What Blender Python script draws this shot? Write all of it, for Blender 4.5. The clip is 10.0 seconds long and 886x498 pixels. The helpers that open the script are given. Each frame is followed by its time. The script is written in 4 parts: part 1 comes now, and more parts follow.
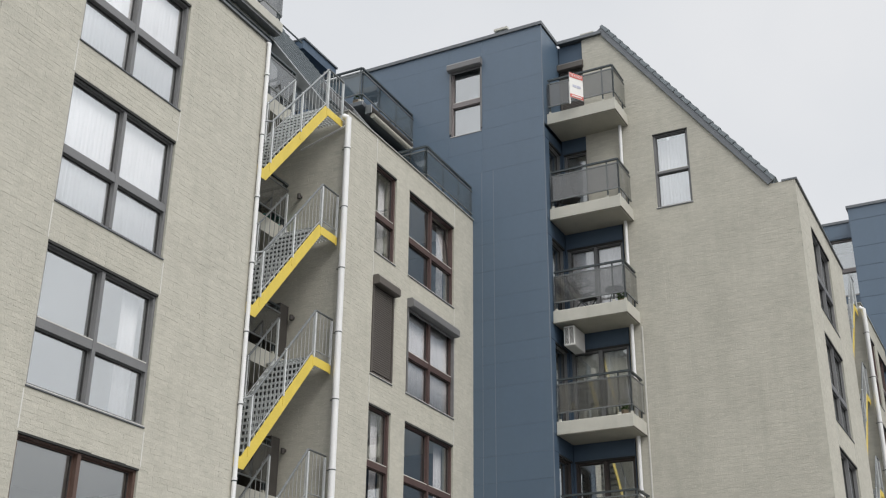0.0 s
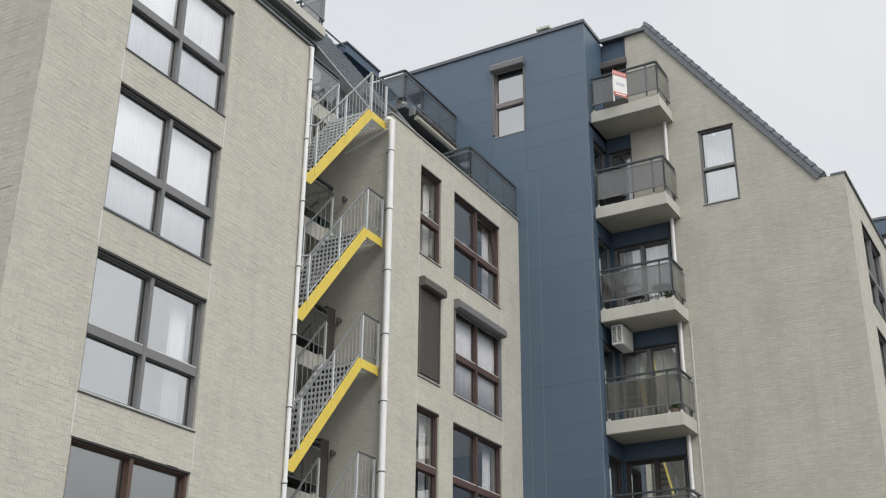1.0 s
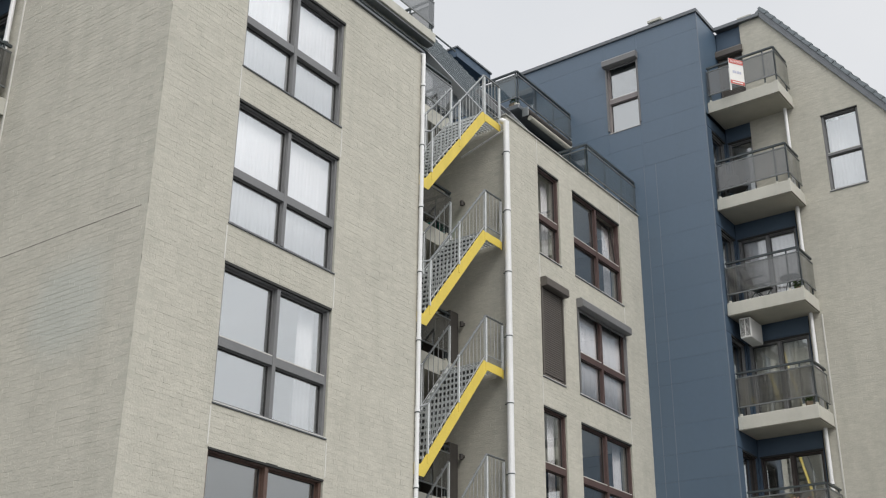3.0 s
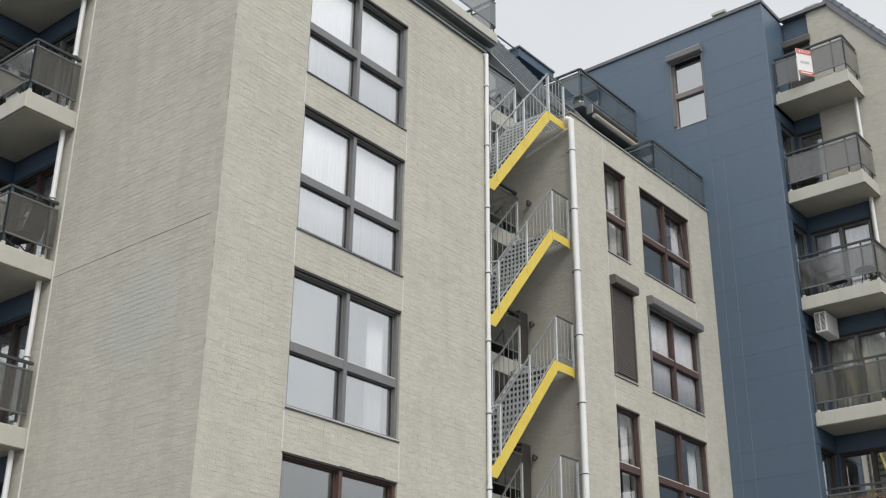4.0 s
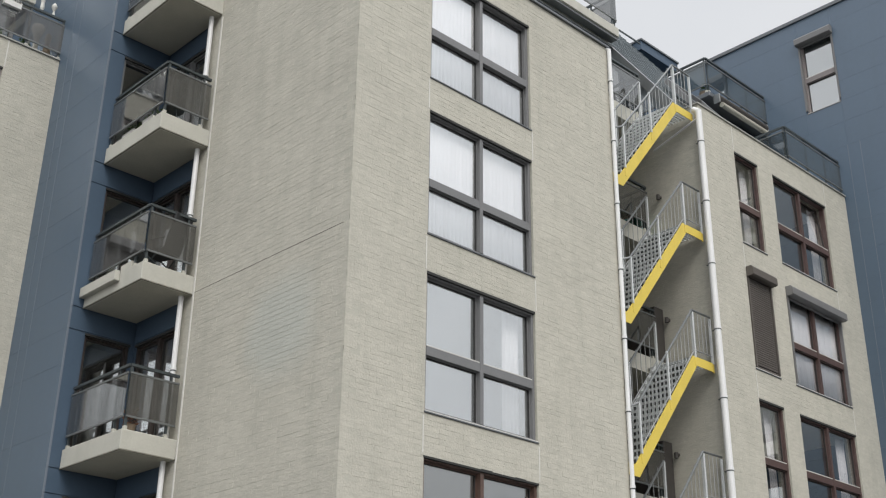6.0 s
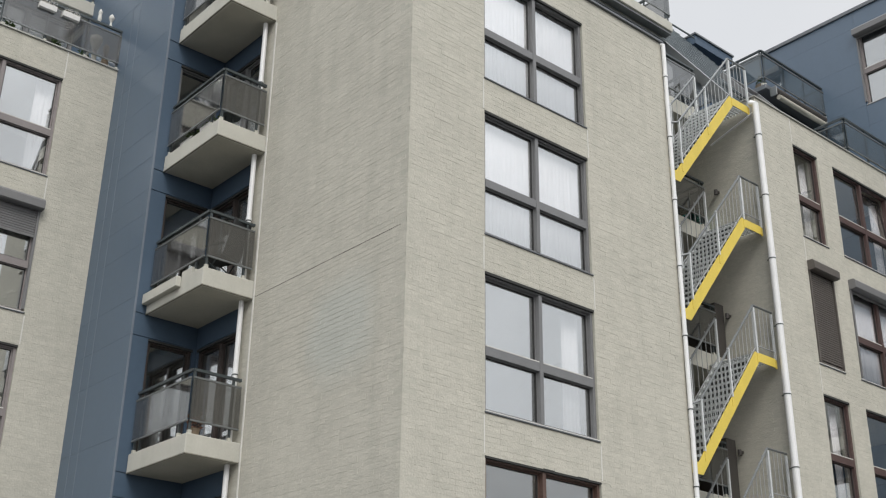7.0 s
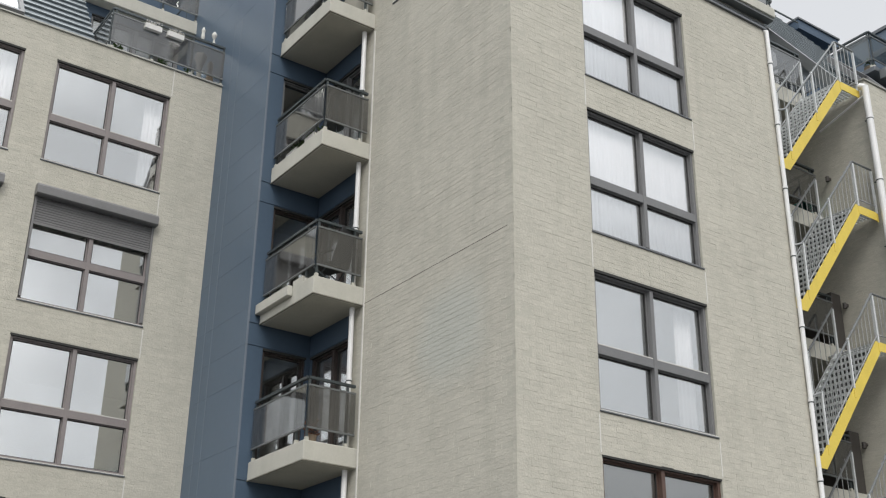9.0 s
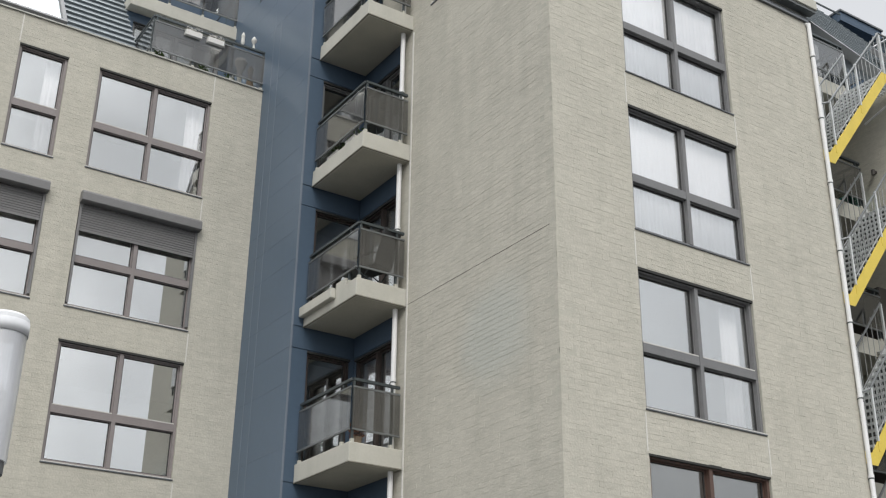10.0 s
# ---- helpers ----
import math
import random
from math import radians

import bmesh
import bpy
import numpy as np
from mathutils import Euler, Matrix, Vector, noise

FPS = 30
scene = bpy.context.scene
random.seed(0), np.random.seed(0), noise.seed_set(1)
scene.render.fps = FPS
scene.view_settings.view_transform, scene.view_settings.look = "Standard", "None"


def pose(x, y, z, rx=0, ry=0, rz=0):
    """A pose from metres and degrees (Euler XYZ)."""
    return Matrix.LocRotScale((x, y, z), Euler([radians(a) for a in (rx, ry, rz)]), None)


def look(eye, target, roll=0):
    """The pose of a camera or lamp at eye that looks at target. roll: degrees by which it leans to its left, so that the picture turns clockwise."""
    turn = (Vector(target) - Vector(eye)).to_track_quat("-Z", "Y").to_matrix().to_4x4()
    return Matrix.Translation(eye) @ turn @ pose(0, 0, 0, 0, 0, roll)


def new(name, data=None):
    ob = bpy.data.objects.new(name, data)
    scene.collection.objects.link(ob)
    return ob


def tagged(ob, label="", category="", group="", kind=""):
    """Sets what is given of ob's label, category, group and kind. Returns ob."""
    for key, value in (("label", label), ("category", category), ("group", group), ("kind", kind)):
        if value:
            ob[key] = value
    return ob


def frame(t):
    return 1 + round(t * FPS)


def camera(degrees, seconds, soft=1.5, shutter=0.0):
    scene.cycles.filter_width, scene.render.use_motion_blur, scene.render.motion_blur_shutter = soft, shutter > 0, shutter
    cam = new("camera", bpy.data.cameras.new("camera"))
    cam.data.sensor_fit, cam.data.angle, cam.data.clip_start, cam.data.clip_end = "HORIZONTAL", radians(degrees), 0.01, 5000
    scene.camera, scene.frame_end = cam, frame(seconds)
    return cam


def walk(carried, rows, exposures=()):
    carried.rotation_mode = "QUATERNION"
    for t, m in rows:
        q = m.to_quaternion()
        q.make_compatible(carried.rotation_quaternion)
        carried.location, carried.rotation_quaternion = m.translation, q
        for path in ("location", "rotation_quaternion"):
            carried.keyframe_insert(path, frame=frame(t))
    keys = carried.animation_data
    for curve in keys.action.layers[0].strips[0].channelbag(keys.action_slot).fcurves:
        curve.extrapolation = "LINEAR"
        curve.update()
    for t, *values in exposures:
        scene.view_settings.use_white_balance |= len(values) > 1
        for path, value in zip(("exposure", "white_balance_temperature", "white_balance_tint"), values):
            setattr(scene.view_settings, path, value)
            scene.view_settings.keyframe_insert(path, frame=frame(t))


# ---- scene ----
cam = camera(41.2, 10.0, soft=1.2)
walk(cam, [(t, look((x, y, z), (u, v, w), roll)) for t, x, y, z, u, v, w, roll in (
    (0, 0.197, -0.006, 1.514, -8.21, 16.222, 9.636, 0.51),
    (0.5, 0.202, -0.004, 1.514, -8.507, 16.062, 9.641, 0.52),
    (1, 0.204, -0.002, 1.515, -8.885, 15.85, 9.645, 0.56),
    (1.5, 0.201, -0.002, 1.515, -9.295, 15.608, 9.648, 0.53),
    (2, 0.193, 0.001, 1.516, -9.737, 15.338, 9.651, 0.56),
    (2.5, 0.176, 0.003, 1.516, -10.169, 15.059, 9.659, 0.56),
    (4, 0.097, 0.027, 1.523, -11.54, 14.09, 9.695, 0.54),
    (4.5, 0.073, 0.033, 1.524, -12.026, 13.696, 9.705, 0.6),
    (5, 0.053, 0.031, 1.525, -12.479, 13.295, 9.71, 0.63),
    (5.5, 0.037, 0.021, 1.525, -12.835, 12.954, 9.711, 0.66),
    (7, 0.007, -0.03, 1.526, -13.827, 11.879, 9.701, 0.77),
    (7.5, -0.008, -0.049, 1.525, -14.106, 11.543, 9.702, 0.68),
    (8, -0.024, -0.064, 1.524, -14.409, 11.17, 9.702, 0.68),
    (8.5, -0.042, -0.076, 1.522, -14.68, 10.821, 9.704, 0.71),
    (9, -0.059, -0.084, 1.52, -14.953, 10.457, 9.709, 0.71),
    (9.5, -0.075, -0.091, 1.518, -15.177, 10.147, 9.712, 0.69),
    (10, -0.089, -0.097, 1.517, -15.366, 9.874, 9.714, 0.69))])

# ---- light: bright overcast sky, a veiled sun behind the camera ----
SUN_ELEVATION, SUN_HEADING = 44.0, 28.0   # heading: degrees from +x towards -y
world = bpy.data.worlds.new("overcast_sky")
scene.world = world
world.use_nodes = True
wt = world.node_tree
bg = wt.nodes["Background"]
sky = wt.nodes.new("ShaderNodeTexSky")
sky.sky_type, sky.sun_disc = "NISHITA", False
sky.sun_elevation, sky.sun_rotation = radians(SUN_ELEVATION), radians(90 + SUN_HEADING)
sky.dust_density = 3.0
coord = wt.nodes.new("ShaderNodeTexCoord")
cloud = wt.nodes.new("ShaderNodeTexNoise")
cloud.inputs["Scale"].default_value, cloud.inputs["Detail"].default_value = 2.6, 5
wt.links.new(coord.outputs["Generated"], cloud.inputs["Vector"])
ramp = wt.nodes.new("ShaderNodeValToRGB")
ramp.color_ramp.elements[0].position, ramp.color_ramp.elements[0].color = 0.3, (7.4, 7.65, 8.0, 1)
ramp.color_ramp.elements[1].position, ramp.color_ramp.elements[1].color = 0.7, (8.5, 8.55, 8.7, 1)
wt.links.new(cloud.outputs["Fac"], ramp.inputs["Fac"])
# the cloud deck is brighter overhead than at the horizon
sep = wt.nodes.new("ShaderNodeSeparateXYZ")
wt.links.new(coord.outputs["Generated"], sep.inputs[0])
lift = wt.nodes.new("ShaderNodeMapRange")
lift.inputs["From Min"].default_value, lift.inputs["From Max"].default_value = 0.66, 1.0
lift.inputs["To Min"].default_value, lift.inputs["To Max"].default_value = 1.0, 3.7
wt.links.new(sep.outputs["Z"], lift.inputs["Value"])
deck = wt.nodes.new("ShaderNodeVectorMath")
deck.operation = "SCALE"
wt.links.new(ramp.outputs["Color"], deck.inputs[0])
# and brighter again around the veiled sun
_e, _h = radians(SUN_ELEVATION), radians(-SUN_HEADING)
SUNWARD = Vector((math.cos(_h) * math.cos(_e), math.sin(_h) * math.cos(_e), math.sin(_e)))
near_sun = wt.nodes.new("ShaderNodeVectorMath")
near_sun.operation = "DOT_PRODUCT"
near_sun.inputs[1].default_value = SUNWARD
wt.links.new(coord.outputs["Generated"], near_sun.inputs[0])
glow = wt.nodes.new("ShaderNodeMapRange")
glow.interpolation_type = "SMOOTHSTEP"
glow.inputs["From Min"].default_value, glow.inputs["From Max"].default_value = 0.2, 1.0
glow.inputs["To Min"].default_value, glow.inputs["To Max"].default_value = 0.0, 0.55
wt.links.new(near_sun.outputs["Value"], glow.inputs["Value"])
both = wt.nodes.new("ShaderNodeMath")
wt.links.new(lift.outputs["Result"], both.inputs[0])
patch = wt.nodes.new("ShaderNodeTexNoise")
patch.inputs["Scale"].default_value, patch.inputs["Detail"].default_value = 5.5, 4
wt.links.new(coord.outputs["Generated"], patch.inputs["Vector"])
uneven = wt.nodes.new("ShaderNodeMapRange")
uneven.inputs["From Min"].default_value, uneven.inputs["From Max"].default_value = 0.35, 0.65
uneven.inputs["To Min"].default_value, uneven.inputs["To Max"].default_value = 0.2, 1.8
wt.links.new(patch.outputs["Fac"], uneven.inputs["Value"])
banks = wt.nodes.new("ShaderNodeMath")
banks.operation = "MULTIPLY"
wt.links.new(glow.outputs["Result"], banks.inputs[0])
wt.links.new(uneven.outputs["Result"], banks.inputs[1])
wt.links.new(banks.outputs[0], both.inputs[1])
wt.links.new(both.outputs[0], deck.inputs["Scale"])
veil = wt.nodes.new("ShaderNodeMix")
veil.data_type = "RGBA"
veil.inputs["Factor"].default_value = 0.93
wt.links.new(sky.outputs["Color"], veil.inputs["A"])
wt.links.new(deck.outputs["Vector"], veil.inputs["B"])
wt.links.new(veil.outputs["Result"], bg.inputs["Color"])
bg.inputs["Strength"].default_value = 0.1
sun = new("sun", bpy.data.lights.new("sun", "SUN"))
sun.data.energy, sun.data.angle, sun.data.color = 1.55, radians(25), (1.0, 0.97, 0.92)
sun.matrix_world = look(SUNWARD * 60, (0, 0, 0))


# ---- materials ----
def material(name, color, rough=0.7, metal=0.0, var=0.12, scale=1.5, fine=40.0, bump=0.15, island=0.0, obj=0.0, stain=0.0, smudge=0.0, scrub=0.0, depth=0.004):
    """A painted or mineral surface: colour varied at two scales, optionally per piece, with fine relief."""
    m = bpy.data.materials.new(name)
    m.use_nodes = True
    t = m.node_tree
    b = t.nodes["Principled BSDF"]
    b.inputs["Roughness"].default_value, b.inputs["Metallic"].default_value = rough, metal
    geo = t.nodes.new("ShaderNodeNewGeometry")
    where = geo.outputs["Position"]
    big, small = t.nodes.new("ShaderNodeTexNoise"), t.nodes.new("ShaderNodeTexNoise")
    big.inputs["Scale"].default_value, big.inputs["Detail"].default_value = scale, 6
    small.inputs["Scale"].default_value, small.inputs["Detail"].default_value = fine, 4
    for n in (big, small):
        t.links.new(where, n.inputs["Vector"])
    total = t.nodes.new("ShaderNodeMath")
    total.operation = "MULTIPLY_ADD"
    t.links.new(big.outputs["Fac"], total.inputs[0])
    total.inputs[1].default_value = 1.0
    t.links.new(small.outputs["Fac"], total.inputs[2])
    last = total.outputs[0]
    for source, amount in (("island", island), ("obj", obj)):
        if amount:
            add = t.nodes.new("ShaderNodeMath")
            add.operation = "MULTIPLY_ADD"
            if source == "island":
                t.links.new(geo.outputs["Random Per Island"], add.inputs[0])
            else:
                info = t.nodes.new("ShaderNodeObjectInfo")
                t.links.new(info.outputs["Random"], add.inputs[0])
            add.inputs[1].default_value = amount
            t.links.new(last, add.inputs[2])
            last = add.outputs[0]
    r = t.nodes.new("ShaderNodeMapRange")
    r.inputs["From Min"].default_value, r.inputs["From Max"].default_value = 0.6, 1.4 + island + obj
    r.inputs["To Min"].default_value, r.inputs["To Max"].default_value = 1 - var, 1 + var
    t.links.new(last, r.inputs["Value"])
    sc = t.nodes.new("ShaderNodeVectorMath")
    sc.operation = "SCALE"
    sc.inputs[0].default_value = color
    t.links.new(r.outputs["Result"], sc.inputs["Scale"])
    out = sc.outputs["Vector"]
    if smudge:
        # flat smears of paint and grime that follow the courses
        sm = t.nodes.new("ShaderNodeMapping")
        sm.inputs["Scale"].default_value = (5.0, 5.0, 13.0)
        t.links.new(where, sm.inputs["Vector"])
        sn = t.nodes.new("ShaderNodeTexNoise")
        sn.inputs["Scale"].default_value, sn.inputs["Detail"].default_value, sn.inputs["Roughness"].default_value = 1.3, 6, 0.72
        t.links.new(sm.outputs[0], sn.inputs["Vector"])
        sr = t.nodes.new("ShaderNodeMapRange")
        sr.inputs["From Min"].default_value, sr.inputs["From Max"].default_value = 0.3, 0.7
        sr.inputs["To Min"].default_value, sr.inputs["To Max"].default_value = 1 - smudge, 1 + smudge
        t.links.new(sn.outputs["Fac"], sr.inputs["Value"])
        ss = t.nodes.new("ShaderNodeVectorMath")
        ss.operation = "SCALE"
        t.links.new(out, ss.inputs[0])
        t.links.new(sr.outputs["Result"], ss.inputs["Scale"])
        out = ss.outputs["Vector"]
    if scrub:
        # a patch of wall scrubbed clean of spray paint, left pale and bluish
        off = t.nodes.new("ShaderNodeVectorMath")
        off.operation = "SUBTRACT"
        off.inputs[1].default_value = (-13.75, 9.77, 7.75)
        t.links.new(where, off.inputs[0])
        sq = t.nodes.new("ShaderNodeVectorMath")
        sq.operation = "MULTIPLY"
        sq.inputs[1].default_value = (1.0, 1.0, 1.15)
        t.links.new(off.outputs[0], sq.inputs[0])
        ln = t.nodes.new("ShaderNodeVectorMath")
        ln.operation = "LENGTH"
        t.links.new(sq.outputs[0], ln.inputs[0])
        ed = t.nodes.new("ShaderNodeMath")
        ed.operation = "MULTIPLY_ADD"
        ed.inputs[1].default_value = 1.0
        t.links.new(big.outputs["Fac"], ed.inputs[0])
        t.links.new(ln.outputs["Value"], ed.inputs[2])
        pr = t.nodes.new("ShaderNodeMapRange")
        pr.inputs["From Min"].default_value, pr.inputs["From Max"].default_value = 1.0, 1.6
        pr.inputs["To Min"].default_value, pr.inputs["To Max"].default_value = scrub, 0.0
        t.links.new(ed.outputs[0], pr.inputs["Value"])
        pm = t.nodes.new("ShaderNodeMix")
        pm.data_type = "RGBA"
        t.links.new(pr.outputs["Result"], pm.inputs["Factor"])
        t.links.new(out, pm.inputs["A"])
        pm.inputs["B"].default_value = (0.44, 0.475, 0.445, 1)
        out = pm.outputs["Result"]
    if stain:
        # run-off streaks, stretched downwards
        mp = t.nodes.new("ShaderNodeMapping")
        mp.inputs["Scale"].default_value = (2.2, 2.2, 0.25)
        t.links.new(where, mp.inputs["Vector"])
        sn = t.nodes.new("ShaderNodeTexNoise")
        sn.inputs["Scale"].default_value, sn.inputs["Detail"].default_value = 1.6, 5
        t.links.new(mp.outputs[0], sn.inputs["Vector"])
        cr = t.nodes.new("ShaderNodeMapRange")
        cr.inputs["From Min"].default_value, cr.inputs["From Max"].default_value = 0.5, 0.75
        cr.inputs["To Min"].default_value, cr.inputs["To Max"].default_value = 0.0, stain
        t.links.new(sn.outputs["Fac"], cr.inputs["Value"])
        mx = t.nodes.new("ShaderNodeMix")
        mx.data_type = "RGBA"
        t.links.new(cr.outputs["Result"], mx.inputs["Factor"])
        t.links.new(out, mx.inputs["A"])
        mx.inputs["B"].default_value = (color[0] * 0.62, color[1] * 0.64, color[2] * 0.62, 1)
        out = mx.outputs["Result"]
    t.links.new(out, b.inputs["Base Color"])
    if bump:
        bp = t.nodes.new("ShaderNodeBump")
        bp.inputs["Strength"].default_value, bp.inputs["Distance"].default_value = bump, depth
        t.links.new(small.outputs["Fac"], bp.inputs["Height"])
        t.links.new(bp.outputs["Normal"], b.inputs["Normal"])
    return m


def glass(name, base, tint, rough=0.0, film=0.0, film_rgb=(0.3, 0.29, 0.27)):
    """Thin pane: clear or tinted transmission under a film of dust; the mirror gloss grows towards grazing angles."""
    m = bpy.data.materials.new(name)
    m.use_nodes = True
    t = m.node_tree
    t.nodes.remove(t.nodes["Principled BSDF"])
    tr, gl, mix, lw = (t.nodes.new(n) for n in ("ShaderNodeBsdfTransparent", "ShaderNodeBsdfGlossy", "ShaderNodeMixShader", "ShaderNodeLayerWeight"))
    tr.inputs["Color"].default_value = (*tint, 1)
    gl.inputs["Roughness"].default_value, gl.inputs["Color"].default_value = rough, (0.94, 0.955, 0.955, 1)
    lw.inputs["Blend"].default_value = 0.5
    p = t.nodes.new("ShaderNodeMath")
    p.operation = "POWER"
    p.inputs[1].default_value = 3.0
    a = t.nodes.new("ShaderNodeMath")
    a.operation = "MULTIPLY_ADD"
    a.inputs[1].default_value, a.inputs[2].default_value = 0.9 - base, base
    t.links.new(lw.outputs["Facing"], p.inputs[0])
    t.links.new(p.outputs[0], a.inputs[0])
    t.links.new(a.outputs[0], mix.inputs[0])
    body = tr.outputs[0]
    if film:
        df, dm, nz, rg = (t.nodes.new(n) for n in ("ShaderNodeBsdfDiffuse", "ShaderNodeMixShader", "ShaderNodeTexNoise", "ShaderNodeMapRange"))
        geo = t.nodes.new("ShaderNodeNewGeometry")
        t.links.new(geo.outputs["Position"], nz.inputs["Vector"])
        nz.inputs["Scale"].default_value, nz.inputs["Detail"].default_value = 1.7, 5
        rg.inputs["To Min"].default_value, rg.inputs["To Max"].default_value = film * 0.6, film * 1.4
        t.links.new(nz.outputs["Fac"], rg.inputs["Value"])
        t.links.new(rg.outputs["Result"], dm.inputs[0])
        df.inputs["Color"].default_value = (*film_rgb, 1)
        t.links.new(tr.outputs[0], dm.inputs[1])
        t.links.new(df.outputs[0], dm.inputs[2])
        body = dm.outputs[0]
    t.links.new(body, mix.inputs[1])
    t.links.new(gl.outputs[0], mix.inputs[2])
    t.links.new(mix.outputs[0], t.nodes["Material Output"].inputs["Surface"])
    return m


BRICK_RGB = (0.470, 0.452, 0.388)
M = dict(
    brick=material("pale_brick", BRICK_RGB, 0.9, var=0.125, scale=0.9, fine=30, bump=1.0, depth=0.0065, smudge=0.09, scrub=0.45, island=0.3, stain=0.2),
    brick_piece=material("pale_brick_single", BRICK_RGB, 0.9, var=0.125, scale=0.9, fine=30, bump=1.0, depth=0.0065, smudge=0.09, scrub=0.45, obj=0.3, stain=0.2),
    mortar=material("mortar", (0.44, 0.427, 0.366), 0.95, var=0.12, scale=2, fine=40, bump=0.5, stain=0.15, smudge=0.08),
    concrete=material("painted_concrete", (0.48, 0.47, 0.415), 0.85, var=0.1, scale=2.5, fine=50, stain=0.25),
    grime=material("grimy_concrete_edge", (0.20, 0.19, 0.155), 0.9, var=0.35, scale=5, fine=40),
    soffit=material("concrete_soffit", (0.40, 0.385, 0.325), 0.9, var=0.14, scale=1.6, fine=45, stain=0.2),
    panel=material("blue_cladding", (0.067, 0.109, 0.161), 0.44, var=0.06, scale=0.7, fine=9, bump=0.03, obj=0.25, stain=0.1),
    # duller, darker blue; on the niche panels it stands in for shade
    blue=material("blue_backing_niche_shade", (0.055, 0.089, 0.134), 0.55, var=0.06, scale=0.8, fine=12, bump=0.03),
    joint=material("panel_joint_trim", (0.15, 0.178, 0.215), 0.5, var=0.1),
    grey=material("grey_window_frame", (0.165, 0.166, 0.168), 0.45, var=0.1, scale=3, fine=30, bump=0.05),
    brown=material("brown_window_frame", (0.098, 0.058, 0.045), 0.5, var=0.15, scale=3, fine=30, bump=0.08),
    maroon=material("maroon_window_frame", (0.082, 0.05, 0.045), 0.5, var=0.15, scale=3, fine=30, bump=0.08),
    umber=material("dark_umber_frame", (0.045, 0.034, 0.03), 0.5, var=0.15, scale=3, fine=30, bump=0.08),
    taupe=material("taupe_window_frame", (0.225, 0.20, 0.195), 0.5, var=0.1, scale=3, fine=30, bump=0.05),
    shutter=material("grey_shutter", (0.165, 0.163, 0.163), 0.45, var=0.08, scale=4, fine=30, bump=0.05),
    brown_shutter=material("brown_grey_shutter", (0.10, 0.088, 0.078), 0.5, var=0.1, scale=4, fine=30, bump=0.05),
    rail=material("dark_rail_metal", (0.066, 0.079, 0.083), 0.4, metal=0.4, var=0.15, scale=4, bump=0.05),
    rail_light=material("grey_rail_metal", (0.17, 0.18, 0.18), 0.4, metal=0.4, var=0.15, scale=4, bump=0.05),
    coping=material("pale_coping_metal", (0.36, 0.36, 0.33), 0.5, metal=0.2, var=0.15, scale=4, bump=0.05, stain=0.25),
    nosing=material("pale_roof_nosing", (0.27, 0.30, 0.31), 0.45, metal=0.3, var=0.15, scale=4, bump=0.05),
    steel=material("galvanised_steel", (0.58, 0.60, 0.60), 0.5, metal=0.2, var=0.2, scale=6, fine=60, bump=0.1),
    rail_steel=material("weathered_rail_steel", (0.30, 0.31, 0.31), 0.5, metal=0.3, var=0.2, scale=6, fine=60, bump=0.1),
    yellow=material("yellow_painted_steel", (0.68, 0.52, 0.09), 0.5, var=0.08, scale=3, fine=30, bump=0.08, stain=0.18),
    pipe=material("white_drainpipe", (0.75, 0.75, 0.745), 0.4, var=0.08, scale=3, bump=0.03, stain=0.15),
    lamp_white=material("matt_white_lamp_cap", (0.60, 0.61, 0.625), 0.75, var=0.03, scale=3, bump=0.0),
    white=material("white_plastic", (0.74, 0.73, 0.70), 0.45, var=0.06, scale=4, bump=0.03),
    slate=material("dark_roof_strip", (0.165, 0.19, 0.205), 0.5, var=0.2, scale=2.5, fine=25, bump=0.2, obj=0.4),
    zinc=material("zinc_edge", (0.15, 0.16, 0.17), 0.45, metal=0.5, var=0.12, scale=4, bump=0.08),
    curtain=material("white_net_curtain", (0.88, 0.845, 0.865), 0.9, var=0.04, scale=6, bump=0.0),
    drape=material("beige_drape", (0.68, 0.66, 0.60), 0.9, var=0.08, scale=6, bump=0.0),
    room=material("room_plaster", (0.74, 0.73, 0.70), 0.9, var=0.05, scale=2),
    ground=material("asphalt", (0.06, 0.06, 0.06), 0.9, var=0.2, scale=0.6, fine=30, bump=0.4),
    sealant=material("white_sealant", (0.6, 0.59, 0.55), 0.8, var=0.1, scale=5),
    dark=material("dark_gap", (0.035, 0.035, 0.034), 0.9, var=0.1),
    cabinet=material("dark_brown_cabinet", (0.056, 0.05, 0.045), 0.6, var=0.15, scale=4),
    red=material("red_print", (0.52, 0.12, 0.10), 0.6, var=0.05),
    ink=material("grey_blue_print", (0.45, 0.46, 0.56), 0.7, var=0.05),
    teal=material("teal_plastic", (0.05, 0.30, 0.25), 0.5, var=0.1),
    leaf=material("plant_leaf", (0.07, 0.12, 0.035), 0.7, var=0.35, scale=8, island=0.6),
    bloom=material("dry_rust_flowers", (0.25, 0.13, 0.09), 0.8, var=0.4, scale=8, island=0.6),
    clay=material("plant_pot", (0.32, 0.25, 0.18), 0.8, var=0.15, scale=5),
    fabric=material("dark_chair_fabric", (0.04, 0.042, 0.045), 0.8, var=0.2, scale=8),
    pane=glass("window_glass", 0.41, (0.95, 0.96, 0.96)),
    smoked=glass("smoked_balustrade_glass", 0.10, (0.57, 0.57, 0.565), 0.05, film=0.10, film_rgb=(0.27, 0.26, 0.25)),
    terrace_glass=glass("blue_grey_terrace_glass", 0.09, (0.60, 0.66, 0.68), 0.03, film=0.05),
    clear_pane=glass("clear_window_glass", 0.17, (0.95, 0.96, 0.96)),
    lamp_glass=glass("lamp_glass", 0.18, (0.90, 0.91, 0.93), 0.3, film=0.5, film_rgb=(0.72, 0.73, 0.76)),
)


